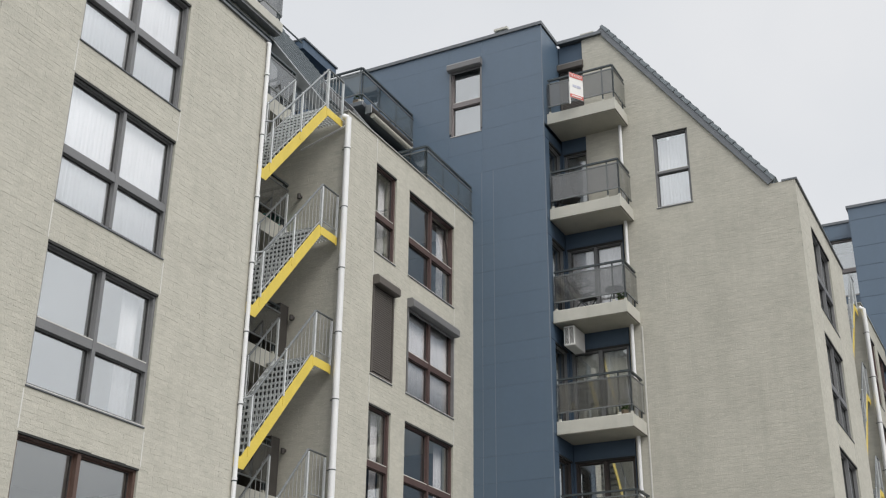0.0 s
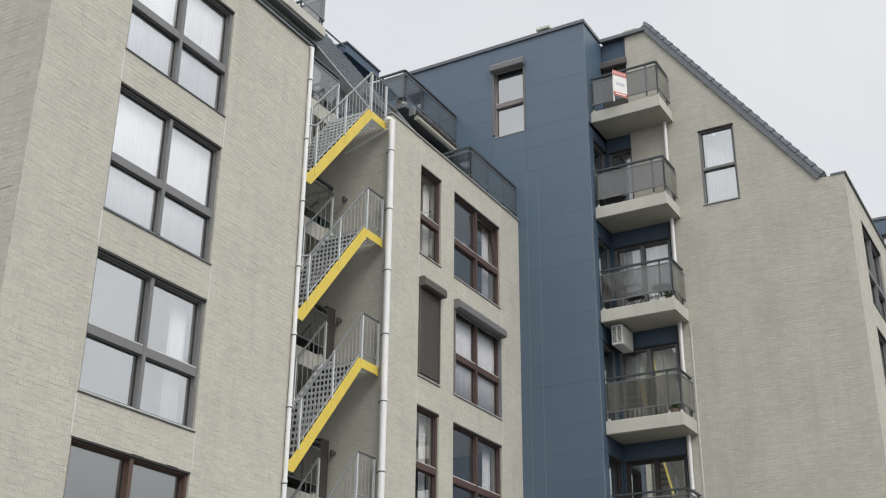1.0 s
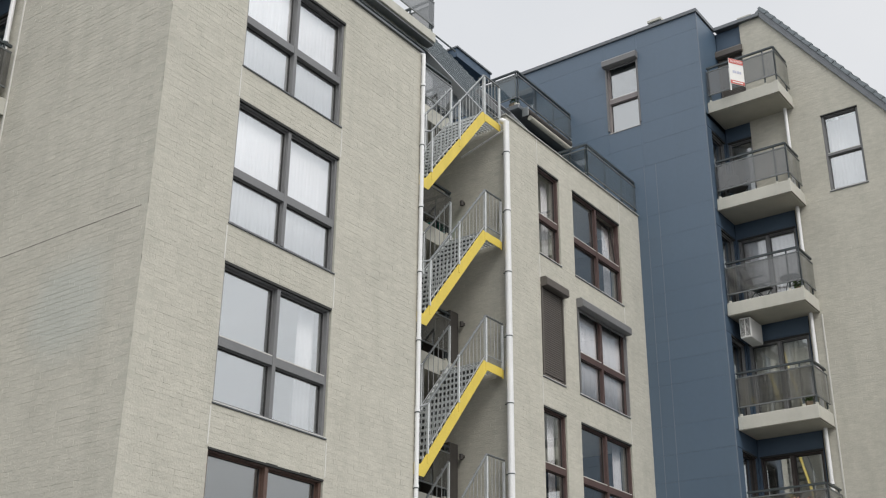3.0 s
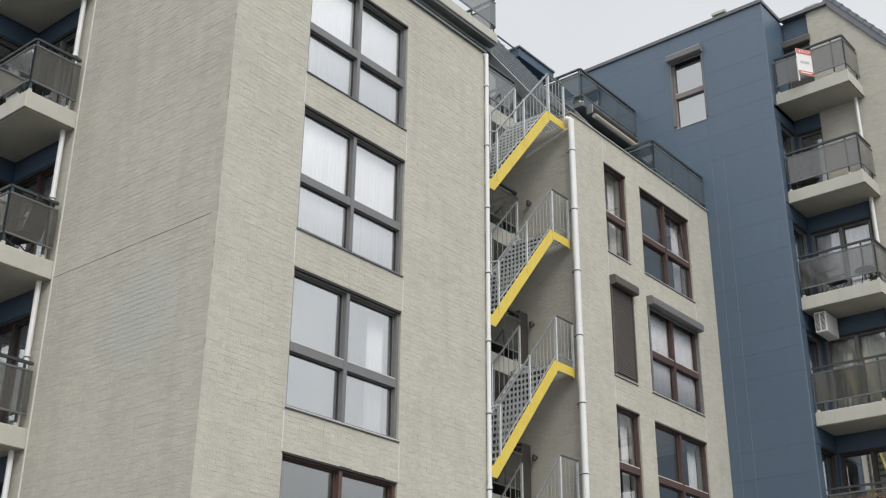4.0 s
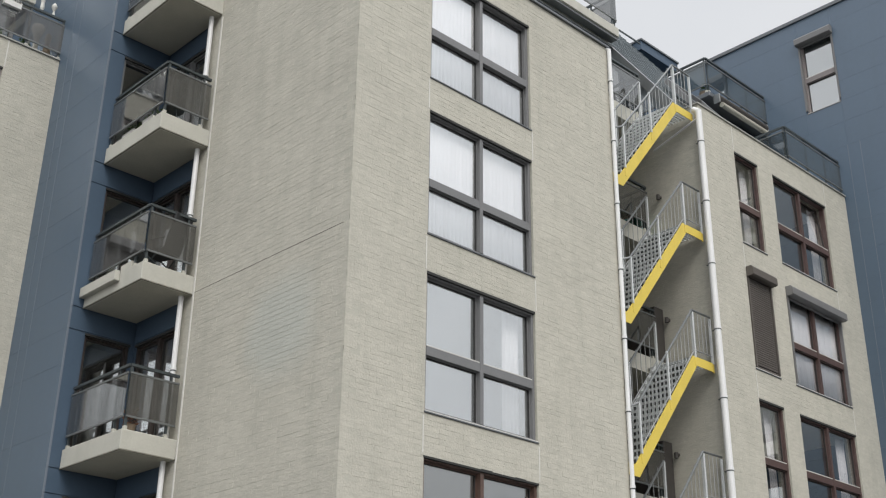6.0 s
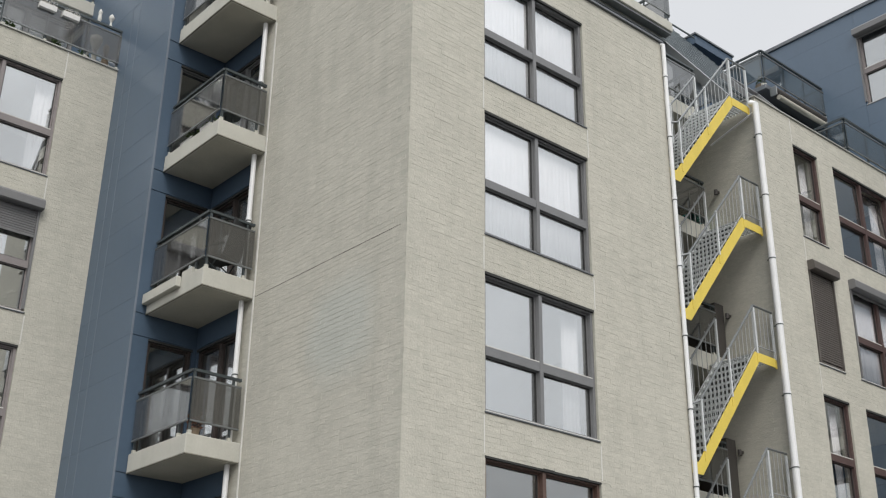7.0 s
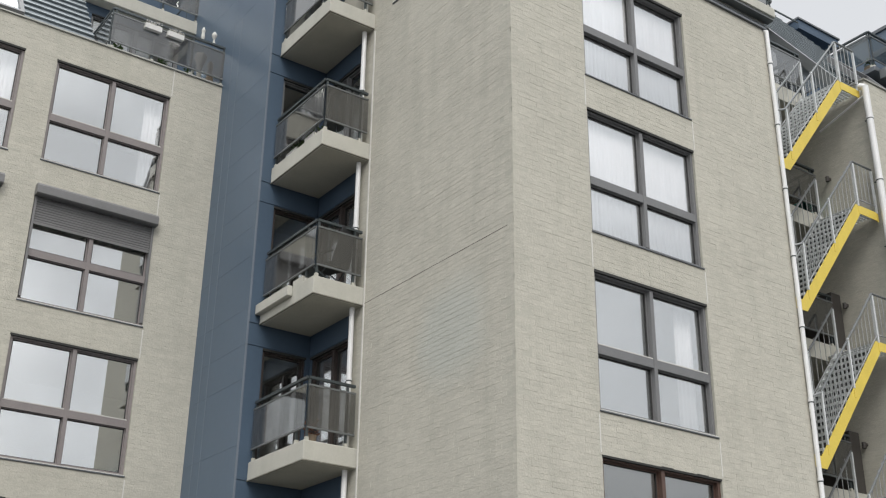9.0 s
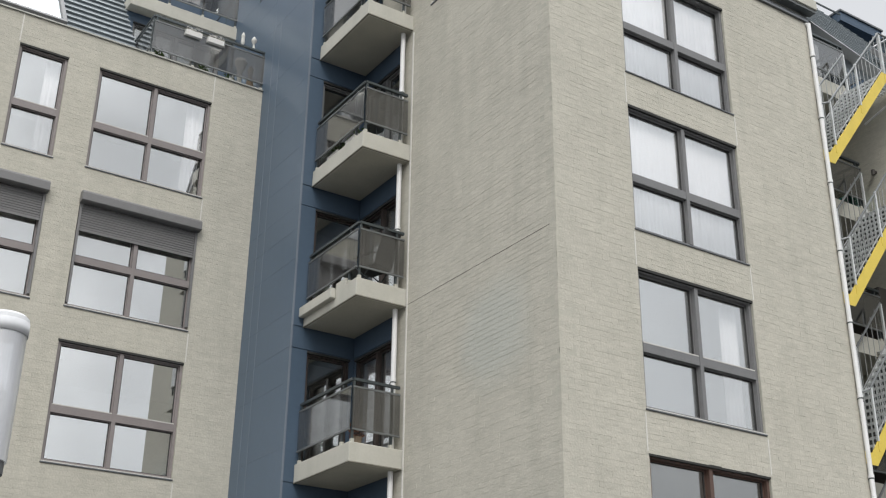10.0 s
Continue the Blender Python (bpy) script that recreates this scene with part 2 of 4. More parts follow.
# satin lacquer on the cladding
M["panel"].node_tree.nodes["Principled BSDF"].inputs["Specular IOR Level"].default_value = 0.95


# ---- mesh helpers ----
def box(bm, x0, y0, z0, x1, y1, z1):
    v = [bm.verts.new(p) for p in ((x0, y0, z0), (x1, y0, z0), (x1, y1, z0), (x0, y1, z0), (x0, y0, z1), (x1, y0, z1), (x1, y1, z1), (x0, y1, z1))]
    for f in ((0, 3, 2, 1), (4, 5, 6, 7), (0, 1, 5, 4), (1, 2, 6, 5), (2, 3, 7, 6), (3, 0, 4, 7)):
        bm.faces.new([v[i] for i in f])
    return bm


def boxes(*rows, bevel=0.0):
    bm = bmesh.new()
    for r in rows:
        box(bm, *r)
    if bevel:
        bmesh.ops.bevel(bm, geom=bm.edges[:], offset=bevel, segments=1, affect="EDGES")
    return bm


def rod(bm, a, b, r, sides=8):
    """A round bar from a to b."""
    a, b = Vector(a), Vector(b)
    m = Matrix.Translation((a + b) / 2) @ (b - a).to_track_quat("Z", "Y").to_matrix().to_4x4()
    bmesh.ops.create_cone(bm, cap_ends=True, segments=sides, radius1=r, radius2=r, depth=(b - a).length, matrix=m)
    return bm


def rods(r, *pairs, sides=8):
    bm = bmesh.new()
    for a, b in pairs:
        rod(bm, a, b, r, sides)
    return bm


def prism(points, lo, hi, axis):
    """Extrude a polygon: axis 'x' takes (y, z) points, axis 'y' takes (x, z) points."""
    bm = bmesh.new()
    put = (lambda p, d: (d, p[0], p[1])) if axis == "x" else (lambda p, d: (p[0], d, p[1]))
    a = [bm.verts.new(put(p, lo)) for p in points]
    b = [bm.verts.new(put(p, hi)) for p in points]
    n = len(points)
    bm.faces.new(a), bm.faces.new(b[::-1])
    for i in range(n):
        bm.faces.new((a[i], b[i], b[(i + 1) % n], a[(i + 1) % n]))
    bmesh.ops.recalc_face_normals(bm, faces=bm.faces[:])
    return bm


def finish(bm, name, mat):
    me = bpy.data.meshes.new(name)
    bm.to_mesh(me)
    bm.free()
    me.materials.append(M[mat])
    return me


def part(name, bm, mat, parent, label=""):
    me = bm if isinstance(bm, bpy.types.Mesh) else finish(bm, name, mat)
    ob = new(name, me)
    ob.parent = parent
    return tagged(ob, label)


def thing(name, m, label, category, group="", kind=""):
    ob = new(name)
    ob.empty_display_size = 0.1
    ob.matrix_world = m
    return tagged(ob, label, category, group, kind)


def solid(name, bm, mat, m, label, category, kind="structure", group=""):
    ob = new(name, finish(bm, name, mat))
    ob.matrix_world = m
    return tagged(ob, label, category, group, kind)


count = {}


def numbered(kind):
    count[kind] = count.get(kind, 0) + 1
    return f"{kind}_{count[kind]}"


# ---- walls: seen in elevation, x along the wall, facing -y, z up ----
COURSE, BRICK = 0.0816, 0.25


def top_at(x, profile):
    for (xa, za), (xb, zb) in zip(profile, profile[1:]):
        if xa <= x <= xb:
            return za + (zb - za) * (x - xa) / (xb - xa)
    return profile[-1][1]


def wall_bm(profile, openings, z0=0.0, thick=0.3, face=0.0):
    """A wall under a roofline profile [(x, z)...], with rectangular openings right through it."""
    bm = bmesh.new()
    xs = sorted({p[0] for p in profile} | {o[0] for o in openings} | {o[1] for o in openings})

    def quad(*pts):
        bm.faces.new([bm.verts.new(p) for p in pts])
    for xa, xb in zip(xs, xs[1:]):
        mid = (xa + xb) / 2
        here = sorted(o for o in openings if o[0] < mid < o[1])
        here.sort(key=lambda o: o[2])
        low = [z0] + [o[3] for o in here]
        high = [o[2] for o in here] + [None]
        for lo, hi in zip(low, high):
            ha, hb = (hi, hi) if hi is not None else (top_at(xa, profile), top_at(xb, profile))
            quad((xa, face, lo), (xb, face, lo), (xb, face, hb), (xa, face, ha))
            quad((xb, thick, lo), (xa, thick, lo), (xa, thick, ha), (xb, thick, hb))
            if hi is None:
                quad((xa, face, ha), (xb, face, hb), (xb, thick, hb), (xa, thick, ha))
    for xa, xb, za, zb in openings:
        quad((xa, face, za), (xa, thick, za), (xb, thick, za), (xb, face, za))
        quad((xa, face, zb), (xb, face, zb), (xb, thick, zb), (xa, thick, zb))
        quad((xa, face, za), (xa, face, zb), (xa, thick, zb), (xa, thick, za))
        quad((xb, face, za), (xb, thick, za), (xb, thick, zb), (xb, face, zb))
    for x, s in ((profile[0][0], 1), (profile[-1][0], -1)):
        z = top_at(x, profile)
        quad((x, face, z0), (x, face, z), (x, thick, z), (x, thick, z0))
    bmesh.ops.remove_doubles(bm, verts=bm.verts[:], dist=1e-5)
    bmesh.ops.recalc_face_normals(bm, faces=bm.faces[:])
    return bm


def brick_rows(profile, openings, z0, rng, seed=0, scrub=None):
    """Rectangles of a running bond that fill the wall around its openings."""
    x_lo, x_hi = profile[0][0], profile[-1][0]
    rows, n = [], int(math.ceil((max(p[1] for p in profile) - z0) / COURSE))
    for k in range(n):
        za = z0 + k * COURSE
        mid = za + COURSE / 2
        cuts = sorted((o[0], o[1]) for o in openings if o[2] < mid < o[3])
        spans, x = [], x_lo
        for ca, cb in cuts:
            spans.append((x, ca - 0.004))
            x = cb + 0.004
        spans.append((x, x_hi))
        for sa, sb in spans:
            p = x_lo - BRICK + (0.5 * BRICK if k % 2 else 0) + rng.uniform(-0.01, 0.01)
            while p < sb:
                a, b = max(p, sa), min(p + BRICK - 0.0008, sb)
                p += BRICK
                if b - a < 0.02:
                    continue
                if b >= x_hi - 1e-6:
                    b += 0.0022
                t = min(top_at(a, profile), top_at(b, profile)) - 0.01
                if t < za + 0.02:
                    continue
                # the paint has closed most joints; bed joints stay open in long runs
                run = noise.noise((a * 0.45, k * 5.3, seed)) + 0.6 * noise.noise((a * 0.3, za * 0.4, seed + 9)) + 0.45 * rng.uniform(-1, 1)
                bare = scrub and scrub[0] < a < scrub[1] and scrub[2] < za < scrub[3]
                width = 0.008 if bare and run > -0.5 else 0.005 if run > 0.55 else 0.003 if run > 0.2 else 0.0015 if run > -0.2 else 0.0006
                wave = 0.003 * noise.noise((a * 2.1, k * 3.7, seed))
                lo, hi = za + wave + rng.uniform(0, 0.0018), min(za + COURSE - width + wave, t)
                for o in openings:
                    if a < o[1] and b > o[0]:
                        lo = o[3] + 0.001 if lo < o[3] < hi else lo
                        hi = o[2] - 0.001 if lo < o[2] < hi else hi
                if hi - lo > 0.006:
                    rows.append((a, b, lo, hi, rng.uniform(0.0, 0.0028)))
    return rows


BRICK_FACES = np.array(((0, 1, 5, 4), (1, 2, 6, 5), (3, 0, 4, 7), (4, 5, 6, 7), (0, 3, 2, 1)))


def brick_mesh(name, rows, mat):
    r = np.array(rows)
    a, b, lo, hi, d = r.T
    y, back = d - 0.0025, np.full(len(r), 0.012)
    v = np.stack([np.stack(c, 1) for c in ((a, y, lo), (b, y, lo), (b, back, lo), (a, back, lo), (a, y, hi), (b, y, hi), (b, back, hi), (a, back, hi))], 1)
    f = (BRICK_FACES[None] + 8 * np.arange(len(r))[:, None, None]).reshape(-1, 4)
    me = bpy.data.meshes.new(name)
    me.from_pydata(v.reshape(-1, 3).tolist(), [], f.tolist())
    me.materials.append(M[mat])
    return me


late = []   # single bricks are made last


def brick_wall(name, m, profile, openings, label, z0=0.0, seed=1, singles=None, thick=0.3, scrub=None):
    ob = solid(name, wall_bm(profile, openings, z0, thick, face=0.0012), "mortar", m, label, "wall")
    rows = brick_rows(profile, openings, z0 + 0.004, random.Random(seed), seed, scrub)
    if singles:
        xa, xb, za, zb = singles
        near = [r for r in rows if xa <= r[0] and r[1] <= xb and za <= r[2] and r[3] <= zb][:290]
        chosen = set(near)
        rows = [r for r in rows if r not in chosen]
        late.append((ob, near))
    field = part("brickwork", brick_mesh("brickwork", rows, "brick"), "brick", ob)
    tagged(field, kind="stuff")
    return ob


def single_bricks():
    shared = {}
    for ob, rows in late:
        for a, b, lo, hi, d in rows:
            key = (round((b - a) / 0.01), round((hi - lo) / 0.002))
            if key not in shared:
                shared[key] = brick_mesh("brick", [(0, b - a, 0, hi - lo, 0.0)], "brick_piece")
            o = part("brick", shared[key], "brick_piece", ob)
            o.location = (a, d, lo)


# ---- windows ----
FRAME_LABEL = {"grey": "dark grey", "brown": "brown-stained wooden", "maroon": "maroon-brown", "taupe": "grey-brown", "umber": "dark brown"}


def window(m, w, h, frame_mat, columns=2, transom=0.432, setback=0.045, tilted=False, sill=True, doors=False, drip=True, deep=0.05, bar=0.07):
    """Window in an opening w x h whose lower left corner is at m: outer frame, sashes, panes, sill."""
    ob = thing(numbered("window"), m, f"{FRAME_LABEL[frame_mat]} framed window, {columns * (2 if transom else 1)} panes reflecting the sky", "window", kind="structure")
    f, d0, d1 = 0.052, setback, setback + deep + 0.06
    rows = [(0, d0, 0, f, d1, h), (w - f, d0, 0, w, d1, h), (f, d0, 0, w - f, d1, f), (f, d0, h - f, w - f, d1, h)]
    cols = [f + (w - 2 * f) * i / columns for i in range(columns + 1)]
    zt = h * transom if transom else 0
    if transom:
        rows.append((f, d0 - 0.006, zt - bar, w - f, d1, zt + bar))
    for c in cols[1:-1]:
        rows.append((c - 0.036, d0 - 0.012, f, c + 0.036, d1, h - f))
    part("window_frame", boxes(*rows), frame_mat, ob)
    # near-black strip across the head of the opening, as deep as the setback
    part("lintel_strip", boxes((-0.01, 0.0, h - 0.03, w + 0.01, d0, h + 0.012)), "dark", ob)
    for i in range(columns):
        xa, xb = cols[i] + (0.036 if i else 0), cols[i + 1] - (0.036 if i < columns - 1 else 0)
        levels = [(zt + bar, h - f, True), (f, zt - bar, False)] if transom else [(f, h - f, True)]
        for za, zb, sash in levels:
            s = 0.024 if sash else 0.014
            y = d0 + (deep if sash else min(deep, 0.06))
            sm = Matrix.Translation((xa, y, za))
            if tilted and sash and i == columns - 1:
                sm = sm @ pose(0, 0, 0, -6)
            bw, bh = xb - xa, zb - za
            sb = part("sash" if sash else "glazing_bead", boxes((0, 0, 0, s, 0.05, bh), (bw - s, 0, 0, bw, 0.05, bh), (s, 0, 0, bw - s, 0.05, s), (s, 0, bh - s, bw - s, 0.05, bh)), frame_mat, ob)
            sb.matrix_basis = sm
            g = s + 0.011
            part("gasket", boxes((s, 0.008, s, g, 0.023, bh - s), (bw - g, 0.008, s, bw - s, 0.023, bh - s), (g, 0.008, s, bw - g, 0.023, g), (g, 0.008, bh - g, bw - g, 0.023, bh - s)), "dark", sb, "black rubber gasket")
            p = part("pane", boxes((s, 0.024, s, bw - s, 0.030, bh - s)), "clear_pane" if frame_mat in ("maroon", "brown") or (doors and frame_mat == "grey") else "pane", sb)
            p.visible_shadow = False
            if sash and drip and not doors:
                part("seal", boxes((0.01, -deep - 0.008, 0.002, bw - 0.01, -0.002, 0.018)), "sealant", sb, "pale drip seal")
    if sill and frame_mat != "grey" or (sill and drip):
        part("sill_seal", boxes((0.0, -0.014, -0.001, w, d0, 0.014)), "sealant", ob, "pale seal above sill")
    if sill:
        part("window_sill", boxes((-0.015, -0.022, -0.024, w + 0.015, d1, 0.0), bevel=0.004), "zinc", ob)
    return ob


def curtain(m, w, h, mat="curtain", label="white net curtain hanging in soft folds behind glass", fold=0.09, seed=0):
    """Hanging cloth in folds; lower left corner at m."""
    rng = random.Random(seed)
    bm = bmesh.new()
    n = max(6, int(w / fold * 6))
    ph = rng.uniform(0, 6)
    amp = [0.022 * (0.6 + 0.4 * math.sin(0.37 * i + ph)) for i in range(n + 1)]
    grid = []
    for z, k in ((0, 1.25), (h * 0.5, 1.0), (h, 0.8)):
        grid.append([bm.verts.new((w * i / n, k * amp[i] * math.sin(i / 6 * 2 * math.pi + ph), z)) for i in range(n + 1)])
    for a, b in zip(grid, grid[1:]):
        for i in range(n):
            bm.faces.new((a[i], a[i + 1], b[i + 1], b[i])).smooth = True
    ob = solid("curtain", bm, mat, m, label, "curtain", kind="", group="curtains")
    s = ob.modifiers.new("thickness", "SOLIDIFY")
    s.thickness = 0.003
    return ob


def shutter_box(m, w, drop, h, mat="shutter", label="grey roller shutter box with slatted blind"):
    """Roller shutter box above an opening w x h; the slats come down by drop."""
    ob = thing("roller_shutter", m, label, "roller shutter", "roller shutters")
    part("shutter_box", prism([(-0.17, 0.02), (-0.13, 0.0), (0.0, 0.0), (0.0, 0.22), (-0.13, 0.22), (-0.17, 0.17)], -0.03, w + 0.03, "x"), mat, ob)
    part("guide_rail", boxes((-0.01, -0.02, -h, 0.035, 0.05, 0.0)), mat, ob)
    part("guide_rail", boxes((w - 0.035, -0.02, -h, w + 0.01, 0.05, 0.0)), mat, ob)
    slat = finish(prism([(0.0, 0.0), (-0.010, 0.012), (-0.010, 0.036), (0.0, 0.048), (0.008, 0.048), (0.008, 0.0)], 0.036, w - 0.036, "x"), "slat", mat)
    for i in range(int(drop / 0.05)):
        part("slat", slat, mat, ob).location = (0, 0.02, -0.05 * (i + 1))
    part("bottom_bar", boxes((0.036, 0.005, -drop - 0.05, w - 0.036, 0.035, -drop)), mat, ob)
    return ob


# ---- plan: three stepped wings of one apartment block ----
TOPS = (14.335, 11.487, 8.622, 5.75, 2.90)     # window heads, floor by floor
WIN_H = 2.213
SLABS = (17.52, 14.67, 11.81, 8.95, 6.10, 3.25)   # balcony undersides
ORIGIN = {-1: (-20.53, -7.33), 0: (-12.2, 9.77), 1: (-3.99, 26.87), 2: (3.4, 43.95)}
EAVE, RIDGE_U, RIDGE_Z = 14.95, -4.78, 20.75
BLUE_V = -1.215


def east(k, x=0.0, y=0.0, z=0.0):
    """Elevation frame of the window fronts (x runs along the street, facing +x)."""
    return Matrix.Translation((*ORIGIN[k], 0)) @ pose(0, 0, 0, 0, 0, 90) @ Matrix.Translation((x, y, z))


def south(k, x=0.0, y=0.0, z=0.0):
    """Elevation frame of the gable fronts (facing -y)."""
    return Matrix.Translation((ORIGIN[k][0] + x, ORIGIN[k][1] + y, z))


ground = solid("ground", boxes((-2500, -2500, -0.2, 2500, 2500, 0.0)), "ground", Matrix(), "grey asphalt street ground", "ground")


def rooms(m, x0, x1, heads, depth=3.4):
    """Storey floors and the rear wall behind a front."""
    solid(numbered("floor"), boxes(*[(x0, 0.31, t - WIN_H - 0.45, x1, depth, t - WIN_H - 0.12) for t in heads], (x0, 0.31, heads[0] + 0.3, x1, depth, heads[0] + 0.5)),
          "room", m, "pale storey floors behind the windows", "floor")
    solid(numbered("wall_inner"), boxes((x0, depth, 0, x1, depth + 0.1, heads[0] + 0.5)), "room", m, "pale plastered inner wall", "wall")


def white_joints(m, xs, spans, label="thin white vertical sealant joint in brickwork"):
    for x in xs:
        for za, zb in spans:
            solid("trim", boxes((x - 0.012, -0.006, za, x + 0.012, 0.008, zb)), "sealant", m, label, "joint")


def front_a(k, styles):
    """Window front beside the gable corner: one wide window a storey."""
    ops = [(1.565, 4.035, t - WIN_H, t) for t in TOPS]
    brick_wall(numbered("wall_front"), east(k), [(0, EAVE), (6.37, EAVE)], ops, "pale beige painted brick front wall", seed=11 + k,
               singles=(0.0, 1.55, 7.4, 10.2) if k == 0 else None)
    for i, (t, st) in enumerate(zip(TOPS, styles)):
        window(east(k, 1.565, 0, t - WIN_H), 2.47, WIN_H, st, drip=i > 1, deep=0.05 if i == 1 else 0.07, transom=0.416 if i == 1 else 0.432)
    white_joints(east(k), (1.54, 4.06), [(t + 0.03, t + 2.855 - WIN_H - 0.05) for t in TOPS[1:]])
    rooms(east(k), 0.31, 6.3, TOPS)
    solid("trim", boxes((-0.02, -0.05, EAVE, 6.4, 0.32, EAVE + 0.045)), "zinc", east(k), "thin dark metal coping on wall top", "coping")


def front_d(k, styles):
    """Recessed front: one narrow and one wide window a storey."""
    ops = []
    for t in TOPS:
        ops += [(10.82, 11.76, t - WIN_H, t), (12.39, 14.76, t - WIN_H, t)]
    brick_wall(numbered("wall_front"), east(k), [(9.5, 15.0), (15.95, 15.0)], ops, "pale beige painted brick front wall", seed=21 + k)
    for i, (t, st) in enumerate(zip(TOPS, styles)):
        window(east(k, 10.82, 0, t - WIN_H), 0.94, WIN_H, st, columns=1, drip=st != "taupe" or i != 1)
        window(east(k, 12.39, 0, t - WIN_H), 2.37, WIN_H, st, tilted=(k == 0 and i == 0), drip=st != "taupe" or i != 1)
    white_joints(east(k), (10.80, 14.78), [(TOPS[0] + 0.03, 15.0)] + [(t + 0.03, t + 2.855 - WIN_H - 0.05) for t in TOPS[1:]])
    rooms(east(k), 9.8, 15.9, TOPS)
    solid("trim", boxes((9.46, -0.035, 15.0, 15.95, 0.32, 15.03)), "coping", east(k), "thin pale metal coping on wall top", "coping")
    brick_wall(numbered("wall_side"), south(k, 0, 9.5), [(-2.6, 15.0), (-0.012, 15.0)], [], "pale beige brick side wall of stair recess", seed=31 + k)


def gable(k):
    """Brick gable with a steep roofline."""
    ops = [(-3.505, -2.565, 14.895, 17.065)]
    prof = [(-4.45, 20.24), (-0.57, EAVE), (0, EAVE)]
    brick_wall(numbered("wall_gable"), south(k), prof, ops, "pale beige painted brick gable wall", seed=41 + k,
               singles=(-2.2, -0.05, 7.6, 9.4) if k == 0 else None, scrub=(-2.75, -1.05, 6.9, 8.35) if k == 0 else None)
    brick_wall(numbered("wall_gable"), south(k), [(-5.36, 20.6), (-4.80, 20.66), (-4.451, 20.24)], [], "pale beige painted brick gable wall", z0=14.7, seed=51 + k)
    window(south(k, -3.505, 0, 14.895), 0.94, 2.17, "grey", columns=1, transom=0.47, bar=0.03)
    curtain(south(k, -3.45, 0.33, 14.95), 0.83, 2.05, seed=3)
    solid(numbered("wall_inner"), boxes((-4.4, 1.3, 14.5, -2.5, 1.4, 17.3)), "room", south(k), "pale plastered inner wall", "wall")
    if k == 0:
        solid("trim", boxes((-4.1, -0.004, 8.973, -0.14, 0.0075, 8.979)), "umber", south(k), "dark horizontal movement joint in brickwork", "joint")
    solid("trim", boxes((-4.13, -0.02, 3, -4.10, 0.0075, 14.6 if k == 0 else 11.75)), "sealant", south(k), "thin white vertical sealant joint in brickwork", "joint")


def roof(k, v0, v1, label, verge=False):
    """Steep roof of overlapping dark strips from the eave up to the ridge."""
    o = thing(numbered("roof"), Matrix.Translation((*ORIGIN[k], 0)), label, "roof", kind="structure")
    a, b = Vector((-0.50, 0, EAVE + 0.075)), Vector((RIDGE_U + 0.05, 0, RIDGE_Z + 0.105))
    n = 24
    d = (b - a) / n
    up = Vector((d.z, 0, -d.x)).normalized()
    part("roof_deck", prism([(a.x, a.z), (b.x, b.z), (b.x - 0.1, b.z - 0.25), (a.x - 0.15, a.z - 0.25)], v0 + 0.02, v1, "y"), "slate", o)
    for i in range(n):
        p, q = a + d * i, a + d * (i + 1.12)
        p1, q1 = p + up * 0.07, q + up * 0.016
        strip = part("roof_strip", prism([(p.x, p.z), (p1.x, p1.z), (q1.x, q1.z), (q.x, q.z)], v0, v1, "y"), "slate", o)
        e0, e1 = p + up * 0.058, p + up * 0.076
        e2, e3 = e1 + d * 0.14, e0 + d * 0.14
        part("nosing", prism([(e0.x + 0.004, e0.z), (e1.x + 0.004, e1.z), (e2.x + 0.004, e2.z), (e3.x + 0.004, e3.z)], v0, v1, "y"), "nosing", strip, "pale bent metal nosing")
    if not verge:
        f0, f1, f2, f3 = a - up * 0.12, a + up * 0.10, b + up * 0.10, b - up * 0.12
        part("edge_flashing", prism([(f0.x, f0.z), (f1.x, f1.z), (f2.x, f2.z), (f3.x, f3.z)], v0 - 0.03, v0 + 0.12, "y"), "rail_light", o, "grey metal edge flashing")
    if verge:
        for i in range(n):
            p, q = a + d * (i + 0.02), a + d * (i + 1.1)
            p0, p1, q1, q0 = p - up * 0.03, p + up * 0.085, q + up * 0.05, q - up * 0.03
            part("verge_tile", prism([(p0.x, p0.z), (p1.x, p1.z), (q1.x, q1.z), (q0.x, q0.z)], v0 - 0.07, v0 + 0.16, "y"), "slate", o)
        g = a - up * 0.18
        h = b - up * 0.18
        part("verge_board", prism([(g.x, g.z), (a.x - up.x * .03, a.z - up.z * .03), (b.x - up.x * .03, b.z - up.z * .03), (h.x, h.z)], v0 - 0.05, v0 - 0.012, "y"), "zinc", o, "dark grey verge board")
    return o


JOINTS = (0, 1.3, 2.7, 4.1, 5.5, 6.7, 7.89, 8.55, 9.25, 10.28, 10.9, 11.4, 12.09, 12.7, 13.45, 14.24, 14.91, 16.39, 17.09, 17.7, 18.29, 19.04, 20.11, 20.62)


